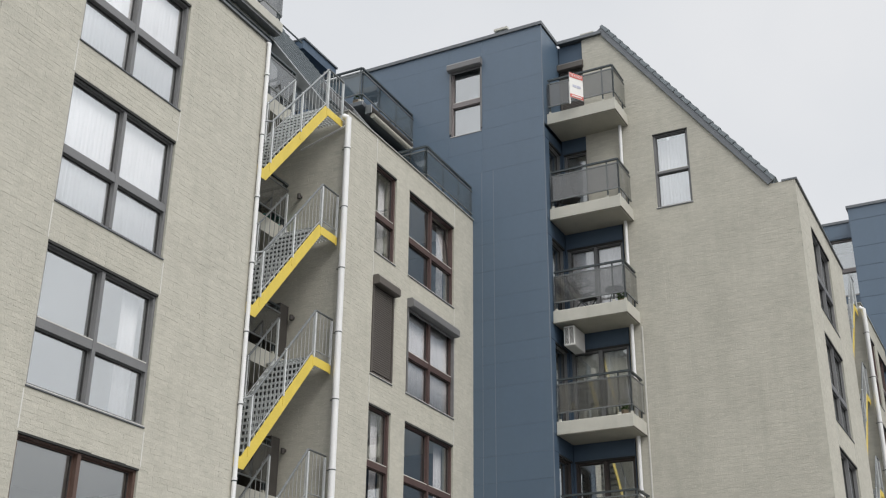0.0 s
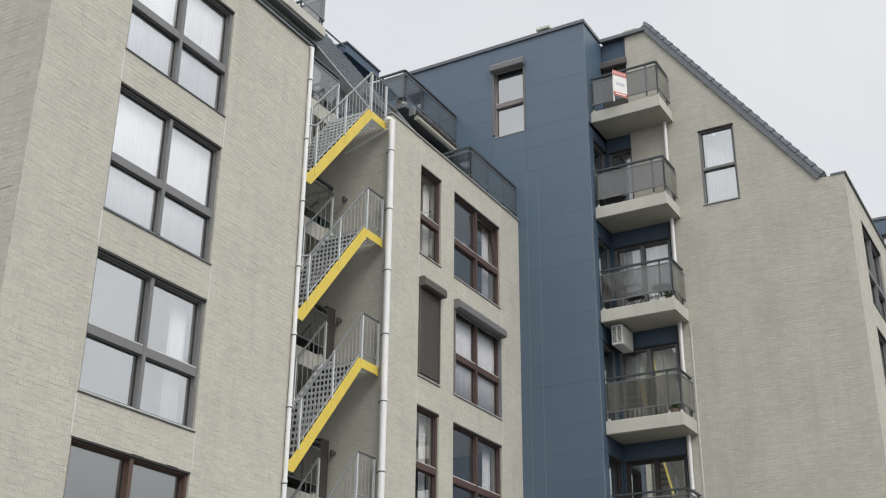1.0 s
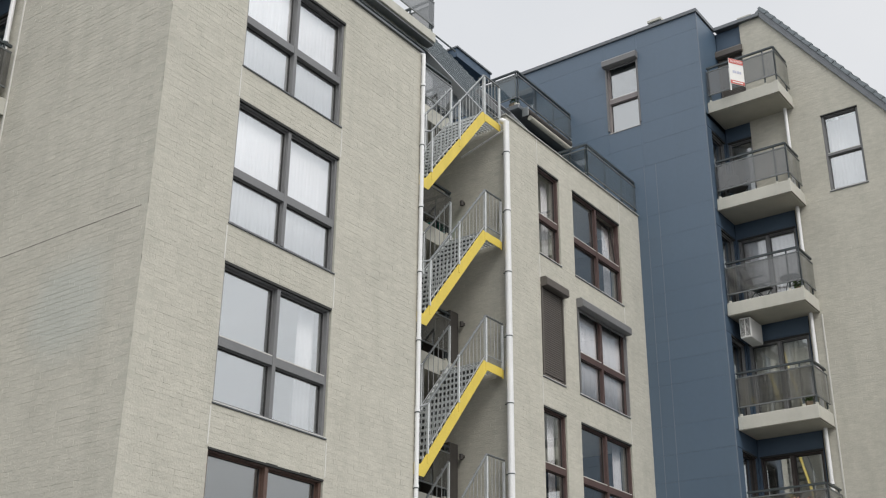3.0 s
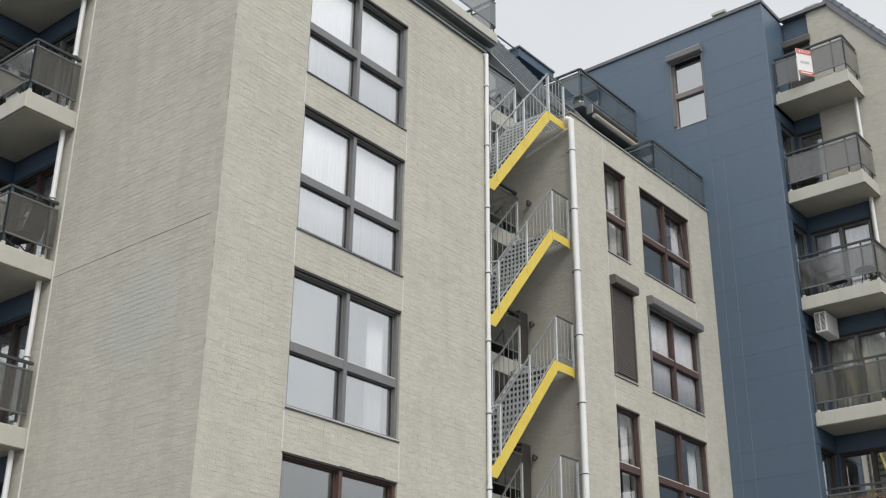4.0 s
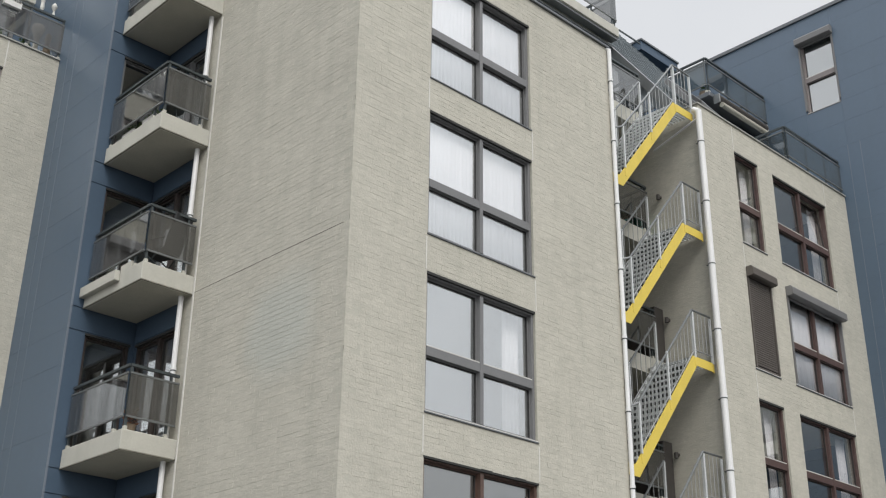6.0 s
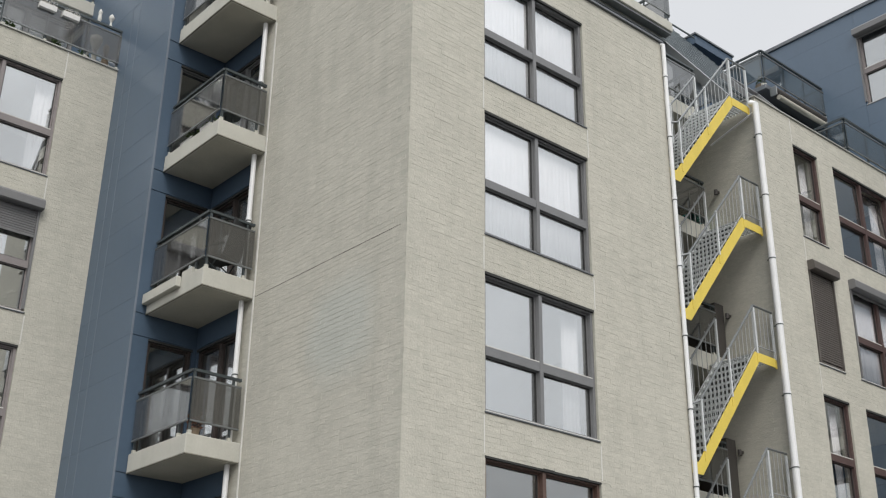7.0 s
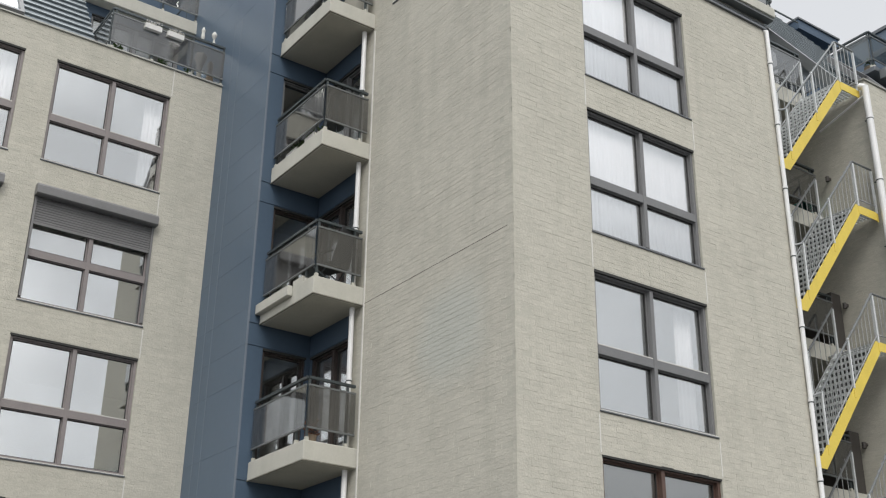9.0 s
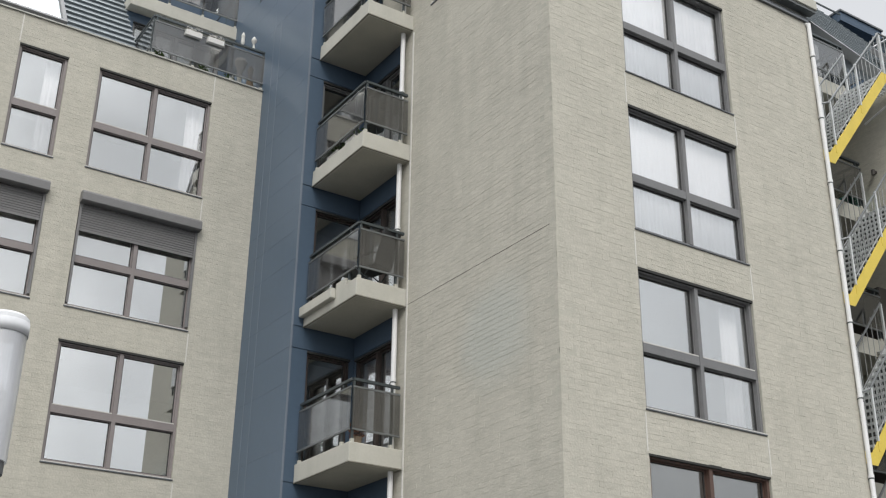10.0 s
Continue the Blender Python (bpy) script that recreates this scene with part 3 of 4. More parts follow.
def tower(k, u_left=-13.0):
    """Blue panelled tower at the inner end of a wing, with the balcony niche."""
    ops = [(-8.9, -7.95, 17.70, 19.98)]
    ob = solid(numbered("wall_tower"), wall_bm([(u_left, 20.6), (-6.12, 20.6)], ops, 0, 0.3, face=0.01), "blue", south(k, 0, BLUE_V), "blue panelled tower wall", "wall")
    low, high = (u_left, -10.9, -8.93, -7.94, -7.60, -6.1), (u_left, -8.93, -7.92, -6.1)
    for za, zb in zip(JOINTS, JOINTS[1:]):
        cols = low if zb < 16.5 else high
        for xa, xb in zip(cols, cols[1:]):
            if (cols is high and xa == -8.93 and 17.6 < za < 20.0) or (xb < -8.5 and zb < 14.5):
                continue
            part("panel", boxes((xa + 0.002, -0.012, za + 0.002, xb - 0.002, 0.009, zb - 0.002)), "panel", ob)
    part("panel", boxes((-8.927, -0.012, 20.023, -7.923, 0.009, 20.107)), "panel", ob)
    for x, zt in ((-7.94, 16.39), (-7.60, 16.39)):
        part("joint_strip", boxes((x - 0.008, -0.016, 0, x + 0.008, 0.006, zt)), "joint", ob, "pale joint strip")
    part("corner_trim", boxes((-6.108, -0.016, 0, -6.088, 0.02, 20.6)), "joint", ob, "pale corner trim")
    solid("trim", boxes((u_left, -0.06, 20.62, -6.06, 0.35, 20.72), (-6.4, 0.35, 20.62, -6.06, 1.2, 20.72), (-6.06, 1.12, 20.62, -4.75, 1.5, 20.72)), "zinc", south(k, 0, BLUE_V), "grey metal roof edge trim", "roof edge")
    solid(numbered("roof"), boxes((u_left, BLUE_V + 0.31, 20.3, -6.41, 9.0, 20.6), (-6.41, 0.38, 20.3, -4.9, 9.0, 20.6)), "slate", south(k), "flat grey roof", "roof")
    window(south(k, -8.9, BLUE_V, 17.70), 0.95, 2.28, "taupe", columns=1, transom=0.45)
    if k != 2:
        shutter_box(south(k, -8.92, BLUE_V - 0.012, 19.80), 0.99, 0.0, 2.0, label="grey roller shutter box, blind rolled up")
    solid(numbered("wall_inner"), boxes((u_left, 2.2, 15, -6.5, 2.3, 20.3)), "room", south(k, 0, BLUE_V), "pale plastered inner wall", "wall")
    # the niche: a side wall facing +x, a back wall facing -y
    side_ops = [(BLUE_V + 0.34, 0.0, z + 0.36, z + 2.42) for z in SLABS[1:]]
    sw = solid(numbered("wall_niche"), wall_bm([(BLUE_V + 0.012, 20.6), (0.35, 20.6)], side_ops, 0, 0.3, face=0.01), "blue", east(k, 0, 6.1), "blue panelled niche side wall, panels darkened for its shade", "wall")
    # same cladding as the tower, in the darker blue: niche shade put into colour
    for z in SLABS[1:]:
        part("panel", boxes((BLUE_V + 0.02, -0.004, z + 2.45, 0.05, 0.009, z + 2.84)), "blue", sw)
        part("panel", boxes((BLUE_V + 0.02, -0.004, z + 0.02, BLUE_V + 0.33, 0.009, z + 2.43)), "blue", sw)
    part("panel", boxes((BLUE_V + 0.02, -0.004, 17.4, 0.05, 0.009, 20.58)), "panel", sw)
    back_ops = []
    for z in SLABS:
        right = -5.37 if z > 14 else -4.52
        back_ops.append((-6.05, right, z + 0.36, z + 2.42))
    bw = solid(numbered("wall_niche"), wall_bm([(-6.1, 20.6), (-4.5, 20.6)], back_ops, 0, 0.3, face=0.01), "blue", south(k, 0, 0.07), "blue panelled niche back wall, panels darkened for its shade", "wall")
    # back panels too carry the niche's shade in their colour
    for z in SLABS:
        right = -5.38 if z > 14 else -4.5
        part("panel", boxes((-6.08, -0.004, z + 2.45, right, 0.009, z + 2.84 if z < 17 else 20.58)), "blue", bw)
    for i, z in enumerate(SLABS):
        st = "grey" if i < 3 or (k == 1 and i == 3) else "umber"
        right = -5.37 if z > 14 else -4.52
        window(south(k, -6.05, 0.07, z + 0.36), right + 6.05, 2.06, st, columns=1 if z > 14 else 2, transom=0.0, sill=False, doors=True)
        if z < 17:
            window(east(k, BLUE_V + 0.34, 6.1, z + 0.36), -0.34 - BLUE_V, 2.06, st, columns=1, transom=0.0, sill=False, doors=True)
    solid(numbered("wall_inner"), boxes((-8.2, 1.9, 0, -4.5, 2.0, 20.3), (-8.3, BLUE_V + 0.4, 0, -8.2, 1.9, 15)), "room", south(k), "pale plastered inner wall", "wall")
    solid(numbered("floor"), boxes(*[(-8.15, BLUE_V + 0.35, z + 0.1, -6.42, 1.85, z + 0.3) for z in SLABS], *[(-6.42, 0.39, z + 0.1, -4.5, 1.85, z + 0.3) for z in SLABS]),
          "room", south(k), "pale storey floors behind the balcony doors", "floor")
    if k == 1:
        shutter_box(south(k, -6.06, 0.06, SLABS[0] + 2.2), 0.70, 1.6, 1.9, "brown_shutter", "brown-grey roller shutter let down behind balcony")


def balustrade(o, path, z, post_at, h=1.08, gap=0.2, drop=0.14, glazing="smoked"):
    """Rails, smoked glass and posts along a path of (x, y) corners; z is the deck."""
    for a, b in zip(path, path[1:]):
        va, vb = Vector((*a, 0)), Vector((*b, 0))
        along = (vb - va).normalized()
        out = Vector((along.y, -along.x, 0)) * 0.03

        def bar(name, mat, z0, z1, half, label="", shift=0.0):
            bm = bmesh.new()
            s = Vector((-along.y, along.x, 0)) * half
            lo = [q + out * shift for q in (va - s, vb - s, vb + s, va + s)]
            vs = [bm.verts.new((p.x, p.y, zz)) for zz in (z0, z1) for p in lo]
            for f in ((3, 2, 1, 0), (4, 5, 6, 7), (0, 1, 5, 4), (1, 2, 6, 5), (2, 3, 7, 6), (3, 0, 4, 7)):
                bm.faces.new([vs[i] for i in f])
            return part(name, bm, mat, o, label)
        bar("handrail", "rail", z + h - 0.045, z + h, 0.028)
        bar("rail", "rail_light", z + h - drop - 0.03, z + h - drop, 0.014, shift=1.0)
        bar("rail", "rail_light", z + gap, z + gap + 0.03, 0.014, shift=1.0)
        bar("glass_panel", glazing, z + gap + 0.03, z + h - drop - 0.03, 0.005, "smoked grey-brown glass panel", 1.0)
        for s in post_at:
            p = va.lerp(vb, s)
            post = part("post", boxes((p.x - 0.018, p.y - 0.018, z, p.x + 0.018, p.y + 0.018, z + h - 0.05)), "rail", o)
            part("foot", boxes((p.x - 0.028, p.y - 0.028, z, p.x + 0.028, p.y + 0.028, z + 0.06)), "concrete", post, "pale post foot")


def balcony(k, z, ledge=False):
    o = thing("balcony", south(k, 0, 0, z), "concrete balcony with smoked glass balustrade, beside blue tower", "balcony", "balconies")
    slab = boxes((-6.09, -1.0, 0, -4.15, 0.06, 0.33), bevel=0.012)
    part("slab", slab, "concrete", o, "pale painted concrete slab")
    # thin underside sheet, darker and yellower than the slab
    part("soffit", boxes((-6.06, -0.94, -0.004, -4.21, 0.05, 0.004)), "soffit", o, "stained grey-beige soffit, darker than the slab")
    balustrade(o, [(-6.05, -0.95), (-4.2, -0.95), (-4.2, -0.06)], 0.33, (0.025, 0.84))
    part("drip_edge", boxes((-6.09, -1.003, -0.004, -4.147, -0.975, 0.014), (-4.175, -0.975, -0.004, -4.147, 0.05, 0.014)), "grime", o, "dirty grey drip edge")
    if ledge:
        part("ledge", boxes((-6.09, -1.10, 0.17, -4.88, -1.0, 0.36), bevel=0.01), "concrete", o, "projecting concrete ledge")
        part("block", boxes((-4.9, -0.99, 0.33, -4.55, -0.9, 0.45)), "concrete", o)
    return o


def downpipe(name, m, height, r, label, collars, shoe=True):
    o = thing(name, m, label, "downpipe", "downpipes")
    part("pipe", rods(r, ((0, 0, 0), (0, 0, height)), sides=14), "pipe", o)
    for z in collars:
        part("collar", rods(r + 0.008, ((0, 0, z), (0, 0, z + 0.05)), sides=14), "pipe", o)
        ring = rods(r + 0.005, ((0, 0, z - 0.02), (0, 0, z - 0.002)), sides=14)
        box(ring, -0.12, -0.012, z - 0.02, -r + 0.01, 0.012, z - 0.002)
        part("bracket", ring, "rail", o)
    if shoe:
        part("elbow", rods(r, ((0, 0, height - 0.02), (-0.12, 0, height + 0.06)), sides=12), "pipe", o)
    return o


# ---- fire stair in the recess ----
def flight(o, zr):
    """One steep flight: rises from the left landing to the right landing at zr."""
    zl = zr - 2.5
    poly = [(6.42, zl), (6.70, zl), (8.72, zr), (9.42, zr), (9.42, zr - 0.18), (8.84, zr - 0.18), (6.80, zl - 0.21), (6.42, zl - 0.21)]
    part("stringer", prism(poly, -0.11, -0.095, "x"), "yellow", o, "yellow painted steel stringer")
    part("stringer", prism(poly, -1.01, -0.995, "x"), "steel", o)
    n = 15
    tread = bmesh.new()
    box(tread, -0.985, -0.10, -0.04, -0.12, -0.07, 0.0)
    # plate coloured dark so the openings between riser bars read as shaded
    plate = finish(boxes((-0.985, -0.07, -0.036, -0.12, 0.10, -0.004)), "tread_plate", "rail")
    for j in range(10):
        x = -0.985 + j * 0.0928
        box(tread, x, -0.10, -0.175, x + 0.03, -0.094, -0.03)
    box(tread, -0.985, -0.102, -0.172, -0.12, -0.088, -0.15)
    me = finish(tread, "tread", "steel")
    for i in range(1, n):
        t = i / n
        step = part("tread", me, "steel", o)
        step.location = (0, 6.70 + 2.02 * t + 0.06, zl + 2.5 * t)
        part("tread_plate", plate, "rail", step, "tread plate, dark for the shade behind the risers")
    for name, y0, y1, z in (("landing", 8.74, 9.46, zr), ("landing", 6.38, 6.72, zl)):
        lm = bmesh.new()
        for j in range(int((y1 - y0) / 0.07)):
            box(lm, -1.18, y0 + j * 0.07, z - 0.035, -0.115, y0 + j * 0.07 + 0.02, z - 0.005)
        for j in range(14):
            box(lm, -1.18 + j * 0.078, y0, z - 0.036, -1.16 + j * 0.078, y1, z - 0.006)
        tagged(part(name, lm, "steel", o), kind="stuff")
    h = 0.95
    for u, top, ends in ((-0.10, 9.42, True), (-1.0, 8.72, False)):
        line = [(u, 6.88, zl + 0.2 + h), (u, 8.80, zr + h)]
        if ends:
            line = [(u, 6.88, zl + 0.2 + h), (u, 8.80, zr + h + 0.02), (u, 9.42, zr + h + 0.02)]
        part("handrail", rods(0.022, *zip(line, line[1:])), "rail_light", o)
        low = [(p[0], p[1], p[2] - h + 0.12) for p in line]
        part("bottom_rail", rods(0.012, *zip(low, low[1:])), "rail_steel", o)
        for y in (6.9, 7.86, 8.80) + ((9.40,) if ends else ()):
            zb = zl + 2.5 * min(1, max(0, (y - 6.70) / 2.02))
            post = part("post", boxes((u - 0.02, y - 0.02, zb - 0.02, u + 0.02, y + 0.02, zb + h - 0.02)), "steel", o)
            if ends:
                part("post_foot", boxes((u - 0.012, y - 0.02, zb - 0.2, u + 0.012, y + 0.02, zb - 0.02)), "yellow", post, "yellow painted foot plate")
        y = 6.98
        while y < top - 0.03:
            zb = zl + 2.5 * min(1, max(0, (y - 6.70) / 2.02))
            part("baluster", rods(0.007, ((u, y, zb + 0.08), (u, y, zb + h)), sides=5), "rail_steel", o)
            y += 0.125 if u > -0.5 else 0.16
    line = [(-0.10, 6.44, zl + h), (-0.10, 6.88, zl + h + 0.2)]
    part("handrail", rods(0.02, *zip(line, line[1:])), "rail_steel", o)


def stair_recess(k):
    brick_wall(numbered("wall_recess"), east(k, 0, 2.6), [(6.0, 15.0), (9.5, 15.0)], [(6.5, 8.6, z + 0.36, z + 2.4) for z in SLABS[2:]], "pale brick rear wall of stair recess", seed=61 + k)
    for z in SLABS[2:]:
        window(east(k, 6.5, 2.6, z + 0.36), 2.1, 2.04, "maroon", columns=2, transom=0.0, sill=False, doors=True)
    solid(numbered("wall_side"), boxes((-4, 6.05, 0, -0.31, 6.369, 15)), "mortar", south(k), "pale plastered side wall of stair recess", "wall")
    solid(numbered("wall_inner"), boxes((-4.3, 6.0, 0, -4.2, 9.5, 15)), "room", south(k), "pale plastered inner wall", "wall")
    for i, z in enumerate(SLABS[1:5]):
        g = thing("gallery", south(k, 0, 0, z), "concrete access gallery with smoked glass balustrade", "gallery", "access galleries")
        part("slab", boxes((-2.58, 6.36, 0, -1.2, 9.47, 0.36)), "concrete", g)
        balustrade(g, [(-1.24, 6.4), (-1.24, 9.12), (-2.0, 9.12)], 0.36, (0.05, 0.5, 0.95), h=1.1)
    s = thing("fire_stair", south(k), "steep galvanised fire escape stair with yellow stringers", "stair", "fire stairs")
    for zr in (14.75, 11.90, 9.05, 6.2, 3.35):
        flight(s, zr)
    if k == 0:
        downpipe("downpipe", south(k, 0.06, 6.37), 14.9, 0.04, "slim white downpipe on brick corner", [2 + 1.35 * i for i in range(10)])
    downpipe("downpipe", south(k, 0.09, 9.38), 14.75, 0.068, "white downpipe on brick corner by stair", [1.2 + 1.42 * i for i in range(10)])


def upper_levels(k, v0, v1):
    """Set-back penthouse storeys with a balcony over a stretch of front."""
    solid(numbered("wall_penthouse"), wall_bm([(v0, 17.4), (v1, 17.4)], [(v0 + 0.2, v1 - 0.3, 15.2, 17.15)], 14.9, 0.25), "blue", east(k, 0, 2.15), "dark blue penthouse wall", "wall")
    w = v1 - v0 - 0.5
    window(east(k, v0 + 0.2, 2.15, 15.2), w, 1.95, "grey", columns=max(2, round(w / 1.1)), transom=0.0, sill=False, doors=True)
    solid(numbered("floor"), boxes((v0, 0.31, 14.75, min(v1, 6.3) if v0 < 6 else v1, 5.0, 14.93)), "room", east(k), "terrace floor", "floor")
    solid(numbered("wall_inner"), boxes((v0, 4.6, 14.9, v1, 4.7, 20.0)), "blue", east(k), "dark blue penthouse rear wall", "wall")
    o = thing("penthouse_balcony", east(k, 0, 0, 17.38), "concrete penthouse balcony with smoked glass balustrade", "balcony", "penthouse balconies")
    if v0 > 12 and k == 0:
        part("slab", boxes((v0, 1.86, 0.2, v1, 4.6, 0.33), bevel=0.01), "zinc", o, "dark metal clad slab")
    else:
        part("slab", boxes((v0, 1.86, 0.18 if k == 0 else 0, v1, 4.6, 0.43 if k == 0 else 0.33), bevel=0.01), "concrete", o)
    if v0 < 6:
        part("edge_beam", boxes((v0, 1.9, 0.11, v1 - 0.02, 2.1, 0.179), (v0, 2.06, -0.02, v1 - 0.02, 2.1, 0.03)), "rail_light", o, "grey metal edge beam")
        part("flashing", boxes((v1, 1.87, 0.40, v1 + 0.85, 1.90, 0.43)), "rail", o, "dark metal flashing")
    balustrade(o, [(v0 + 0.03, 4.0), (v0 + 0.03, 1.92), (v1 - 0.04, 1.92), (v1 - 0.04, 4.0)], 0.43 if v0 < 6 else 0.33, (0.02, 0.34, 0.66, 0.98), h=1.05, glazing="terrace_glass" if v0 > 12 and k == 0 else "smoked")


def terrace(k, v0, v1):
    o = thing("terrace_balustrade", east(k, 0, 0, 15.05), "dark smoked glass terrace balustrade on brick wall top", "balustrade", "terrace balustrades")
    balustrade(o, [(v0, 1.6), (v0, 0.06), (v1, 0.06)], 0.0, (0.02, 0.36, 0.7, 0.98), h=0.98, gap=0.14, glazing="terrace_glass" if k == 0 else "smoked")


# ---- build the wings ----
STYLE_A = ("grey", "grey", "grey", "brown", "brown")
front_d(-1, ("taupe", "taupe", "taupe", "taupe", "taupe"))
roof(-1, 9.2, 13.3, "steep dark slate-strip roof above brick wall")
upper_levels(-1, 13.3, 15.93)
terrace(-1, 13.36, 15.9)
front_a(0, STYLE_A)
gable(0)
tower(0)
stair_recess(0)
front_d(0, ("maroon",) * 5)
roof(0, 0.0, 2.9, "steep dark slate-strip roof above brick gable", verge=True)
roof(0, 9.4, 13.0, "steep dark slate-strip roof above brick wall")
upper_levels(0, 3.0, 9.35)
upper_levels(0, 13.05, 15.93)
terrace(0, 13.3, 15.9)
front_a(1, STYLE_A)
gable(1)
tower(1)
stair_recess(1)
front_d(1, ("maroon",) * 5)
roof(1, 0.0, 9.3, "steep dark tiled roof above brick gable", verge=True)
tower(2)
for k in (0, 1):
    for i, z in enumerate(SLABS):
        balcony(k, z, ledge=(k == 0 and i == 3))
        if i:
            downpipe("downpipe", south(k, -4.35, -0.1, z + 0.33), 2.52, 0.045, "white balcony downpipe beside brick gable", (1.2,), shoe=False)
# blue block on the roof of the far wing
far = solid(numbered("wall_tower"), boxes((-0.55, 14.6, 12.0, 8.0, 15.9, 20.6)), "blue", south(1), "blue panelled rooftop block", "wall")
for za, zb in zip(JOINTS[15:], JOINTS[16:]):
    for xa, xb in ((-0.55, 1.4), (1.4, 3.4)):
        part("panel", boxes((xa + 0.006, 14.58, za + 0.006, xb - 0.006, 14.6, zb - 0.006)), "panel", far)
solid("trim", boxes((-0.6, 14.53, 20.6, 8, 15.9, 20.7)), "zinc", south(1), "grey metal roof edge trim", "roof edge")

# ---- curtains and shutters ----
for i in (0, 1):
    curtain(east(0, 1.62, 0.19, TOPS[i] - WIN_H + 0.05), 2.33, WIN_H - 0.1, seed=i)
    curtain(east(1, 1.62, 0.19, TOPS[i] - WIN_H + 0.05), 2.33, WIN_H - 0.1, seed=i + 5)
curtain(east(0, 3.56, 0.3, TOPS[2] - WIN_H + 0.05), 0.38, WIN_H - 0.1, seed=8, label="white curtain drawn to one side behind glass")
for k in (0, -1, 1):
    for i in (0, 2) if k != -1 else (0,):
        curtain(east(k, 11.42, 0.3, TOPS[i] - WIN_H + 0.05), 0.3, WIN_H - 0.1, seed=20 + i, label="white curtain drawn to one side behind glass")
        curtain(east(k, 14.35, 0.3, TOPS[i] - WIN_H + 0.05), 0.36, WIN_H - 0.1, seed=30 + i, label="white curtain drawn to one side behind glass")
curtain(east(0, 10.88, 0.3, TOPS[0] - WIN_H + 0.05), 0.4, WIN_H - 0.1, seed=27, label="white curtain drawn to one side behind glass")
curtain(east(0, 12.45, 0.165, TOPS[1] - WIN_H + 0.05), 1.12, WIN_H - 0.1, seed=41)
curtain(east(0, 13.6, 0.165, TOPS[1] - WIN_H + 0.05), 1.1, WIN_H - 0.1, seed=42)
shutter_box(east(0, 10.84, -0.005, TOPS[1] - 0.17), 0.90, 1.98, 2.0, "brown_shutter", "brown-grey roller shutter let all the way down")
shutter_box(east(0, 12.41, -0.005, TOPS[1] - 0.17), 2.33, 0.0, 2.0, label="grey roller shutter box, blind rolled up")
shutter_box(east(-1, 10.84, -0.005, TOPS[1] - 0.15), 0.90, 0.5, 2.0, label="grey roller shutter let down by a quarter")
shutter_box(east(-1, 12.41, -0.005, TOPS[1] - 0.15), 2.33, 0.5, 2.0, label="grey roller shutter let down by a quarter")
for k, rows in ((1, (2, 3)), (0, (3, 4))):
    for i in rows:
        curtain(south(k, -5.95, 0.235, SLABS[i] + 0.4), 0.68, 1.95, "drape" if i == 3 else "curtain", "pale drape hanging behind balcony door", fold=0.12, seed=50 + i)
        curtain(south(k, -5.22, 0.235, SLABS[i] + 0.4), 0.62, 1.95, "drape" if i == 3 else "curtain", "pale drape hanging behind balcony door", fold=0.12, seed=60 + i)


# ---- balcony things ----
def air_conditioner(m):
    o = thing("air_conditioner", m, "white outdoor air conditioner hung under balcony slab", "air conditioner")
    part("casing", boxes((0, 0, 0, 0.34, 0.8, 0.56), bevel=0.015), "white", o)
    grille = part("grille_backing", boxes((0.03, -0.004, 0.05, 0.31, 0.002, 0.51)), "dark", o)
    slat = finish(boxes((0.02, -0.007, 0, 0.32, -0.0045, 0.010)), "louvre", "white")
    for i in range(14):
        part("louvre", slat, "white", grille).location = (0, 0, 0.06 + 0.032 * i)
    part("divider", boxes((0.16, -0.014, 0.04, 0.185, -0.002, 0.52)), "white", o)
    for y in (0.12, 0.62):
        part("hanger", boxes((0.03, y, 0.55, 0.07, y + 0.03, 0.61), (0.26, y, 0.55, 0.30, y + 0.03, 0.61)), "rail", o)


def sale_sign(m):
    o = thing("sale_sign", m, "white and red sale sign tied to balcony rail", "sign")
    part("board", boxes((0, -0.006, 0, 0.52, 0.006, 0.82), bevel=0.003), "white", o)
    part("band", boxes((0.01, -0.012, 0.66, 0.51, -0.007, 0.81)), "red", o, "red printed band")
    part("band", boxes((0.01, -0.012, 0.01, 0.51, -0.007, 0.12)), "red", o, "red printed band")
    cu = bpy.data.curves.new("lettering", "FONT")
    cu.body, cu.size, cu.extrude = "TE KOOP", 0.105, 0.002
    tmp = bpy.data.objects.new("lettering", cu)
    scene.collection.objects.link(tmp)
    bpy.context.view_layer.update()
    me = bpy.data.meshes.new_from_object(tmp.evaluated_get(bpy.context.evaluated_depsgraph_get()))
    bpy.data.objects.remove(tmp)
    me.materials.clear()
    me.materials.append(M["white"])
    t = part("lettering", me, "white", o, "white lettering")
    t.matrix_basis = pose(0.04, -0.014, 0.70, 90)
    for x, w in ((0.12, 0.07), (0.2, 0.05), (0.27, 0.09), (0.37, 0.05)):
        part("printed_bar", boxes((x, -0.011, 0.36, x + w, -0.007, 0.44)), "ink", o)
    part("printed_bar", boxes((0.08, -0.015, 0.05, 0.44, -0.0125, 0.085)), "white", o)
    part("stake", boxes((0.0, 0.007, -0.2, 0.035, 0.03, 0.5), (0.44, 0.0, 0.5, 0.47, 0.10, 0.53)), "white", o)


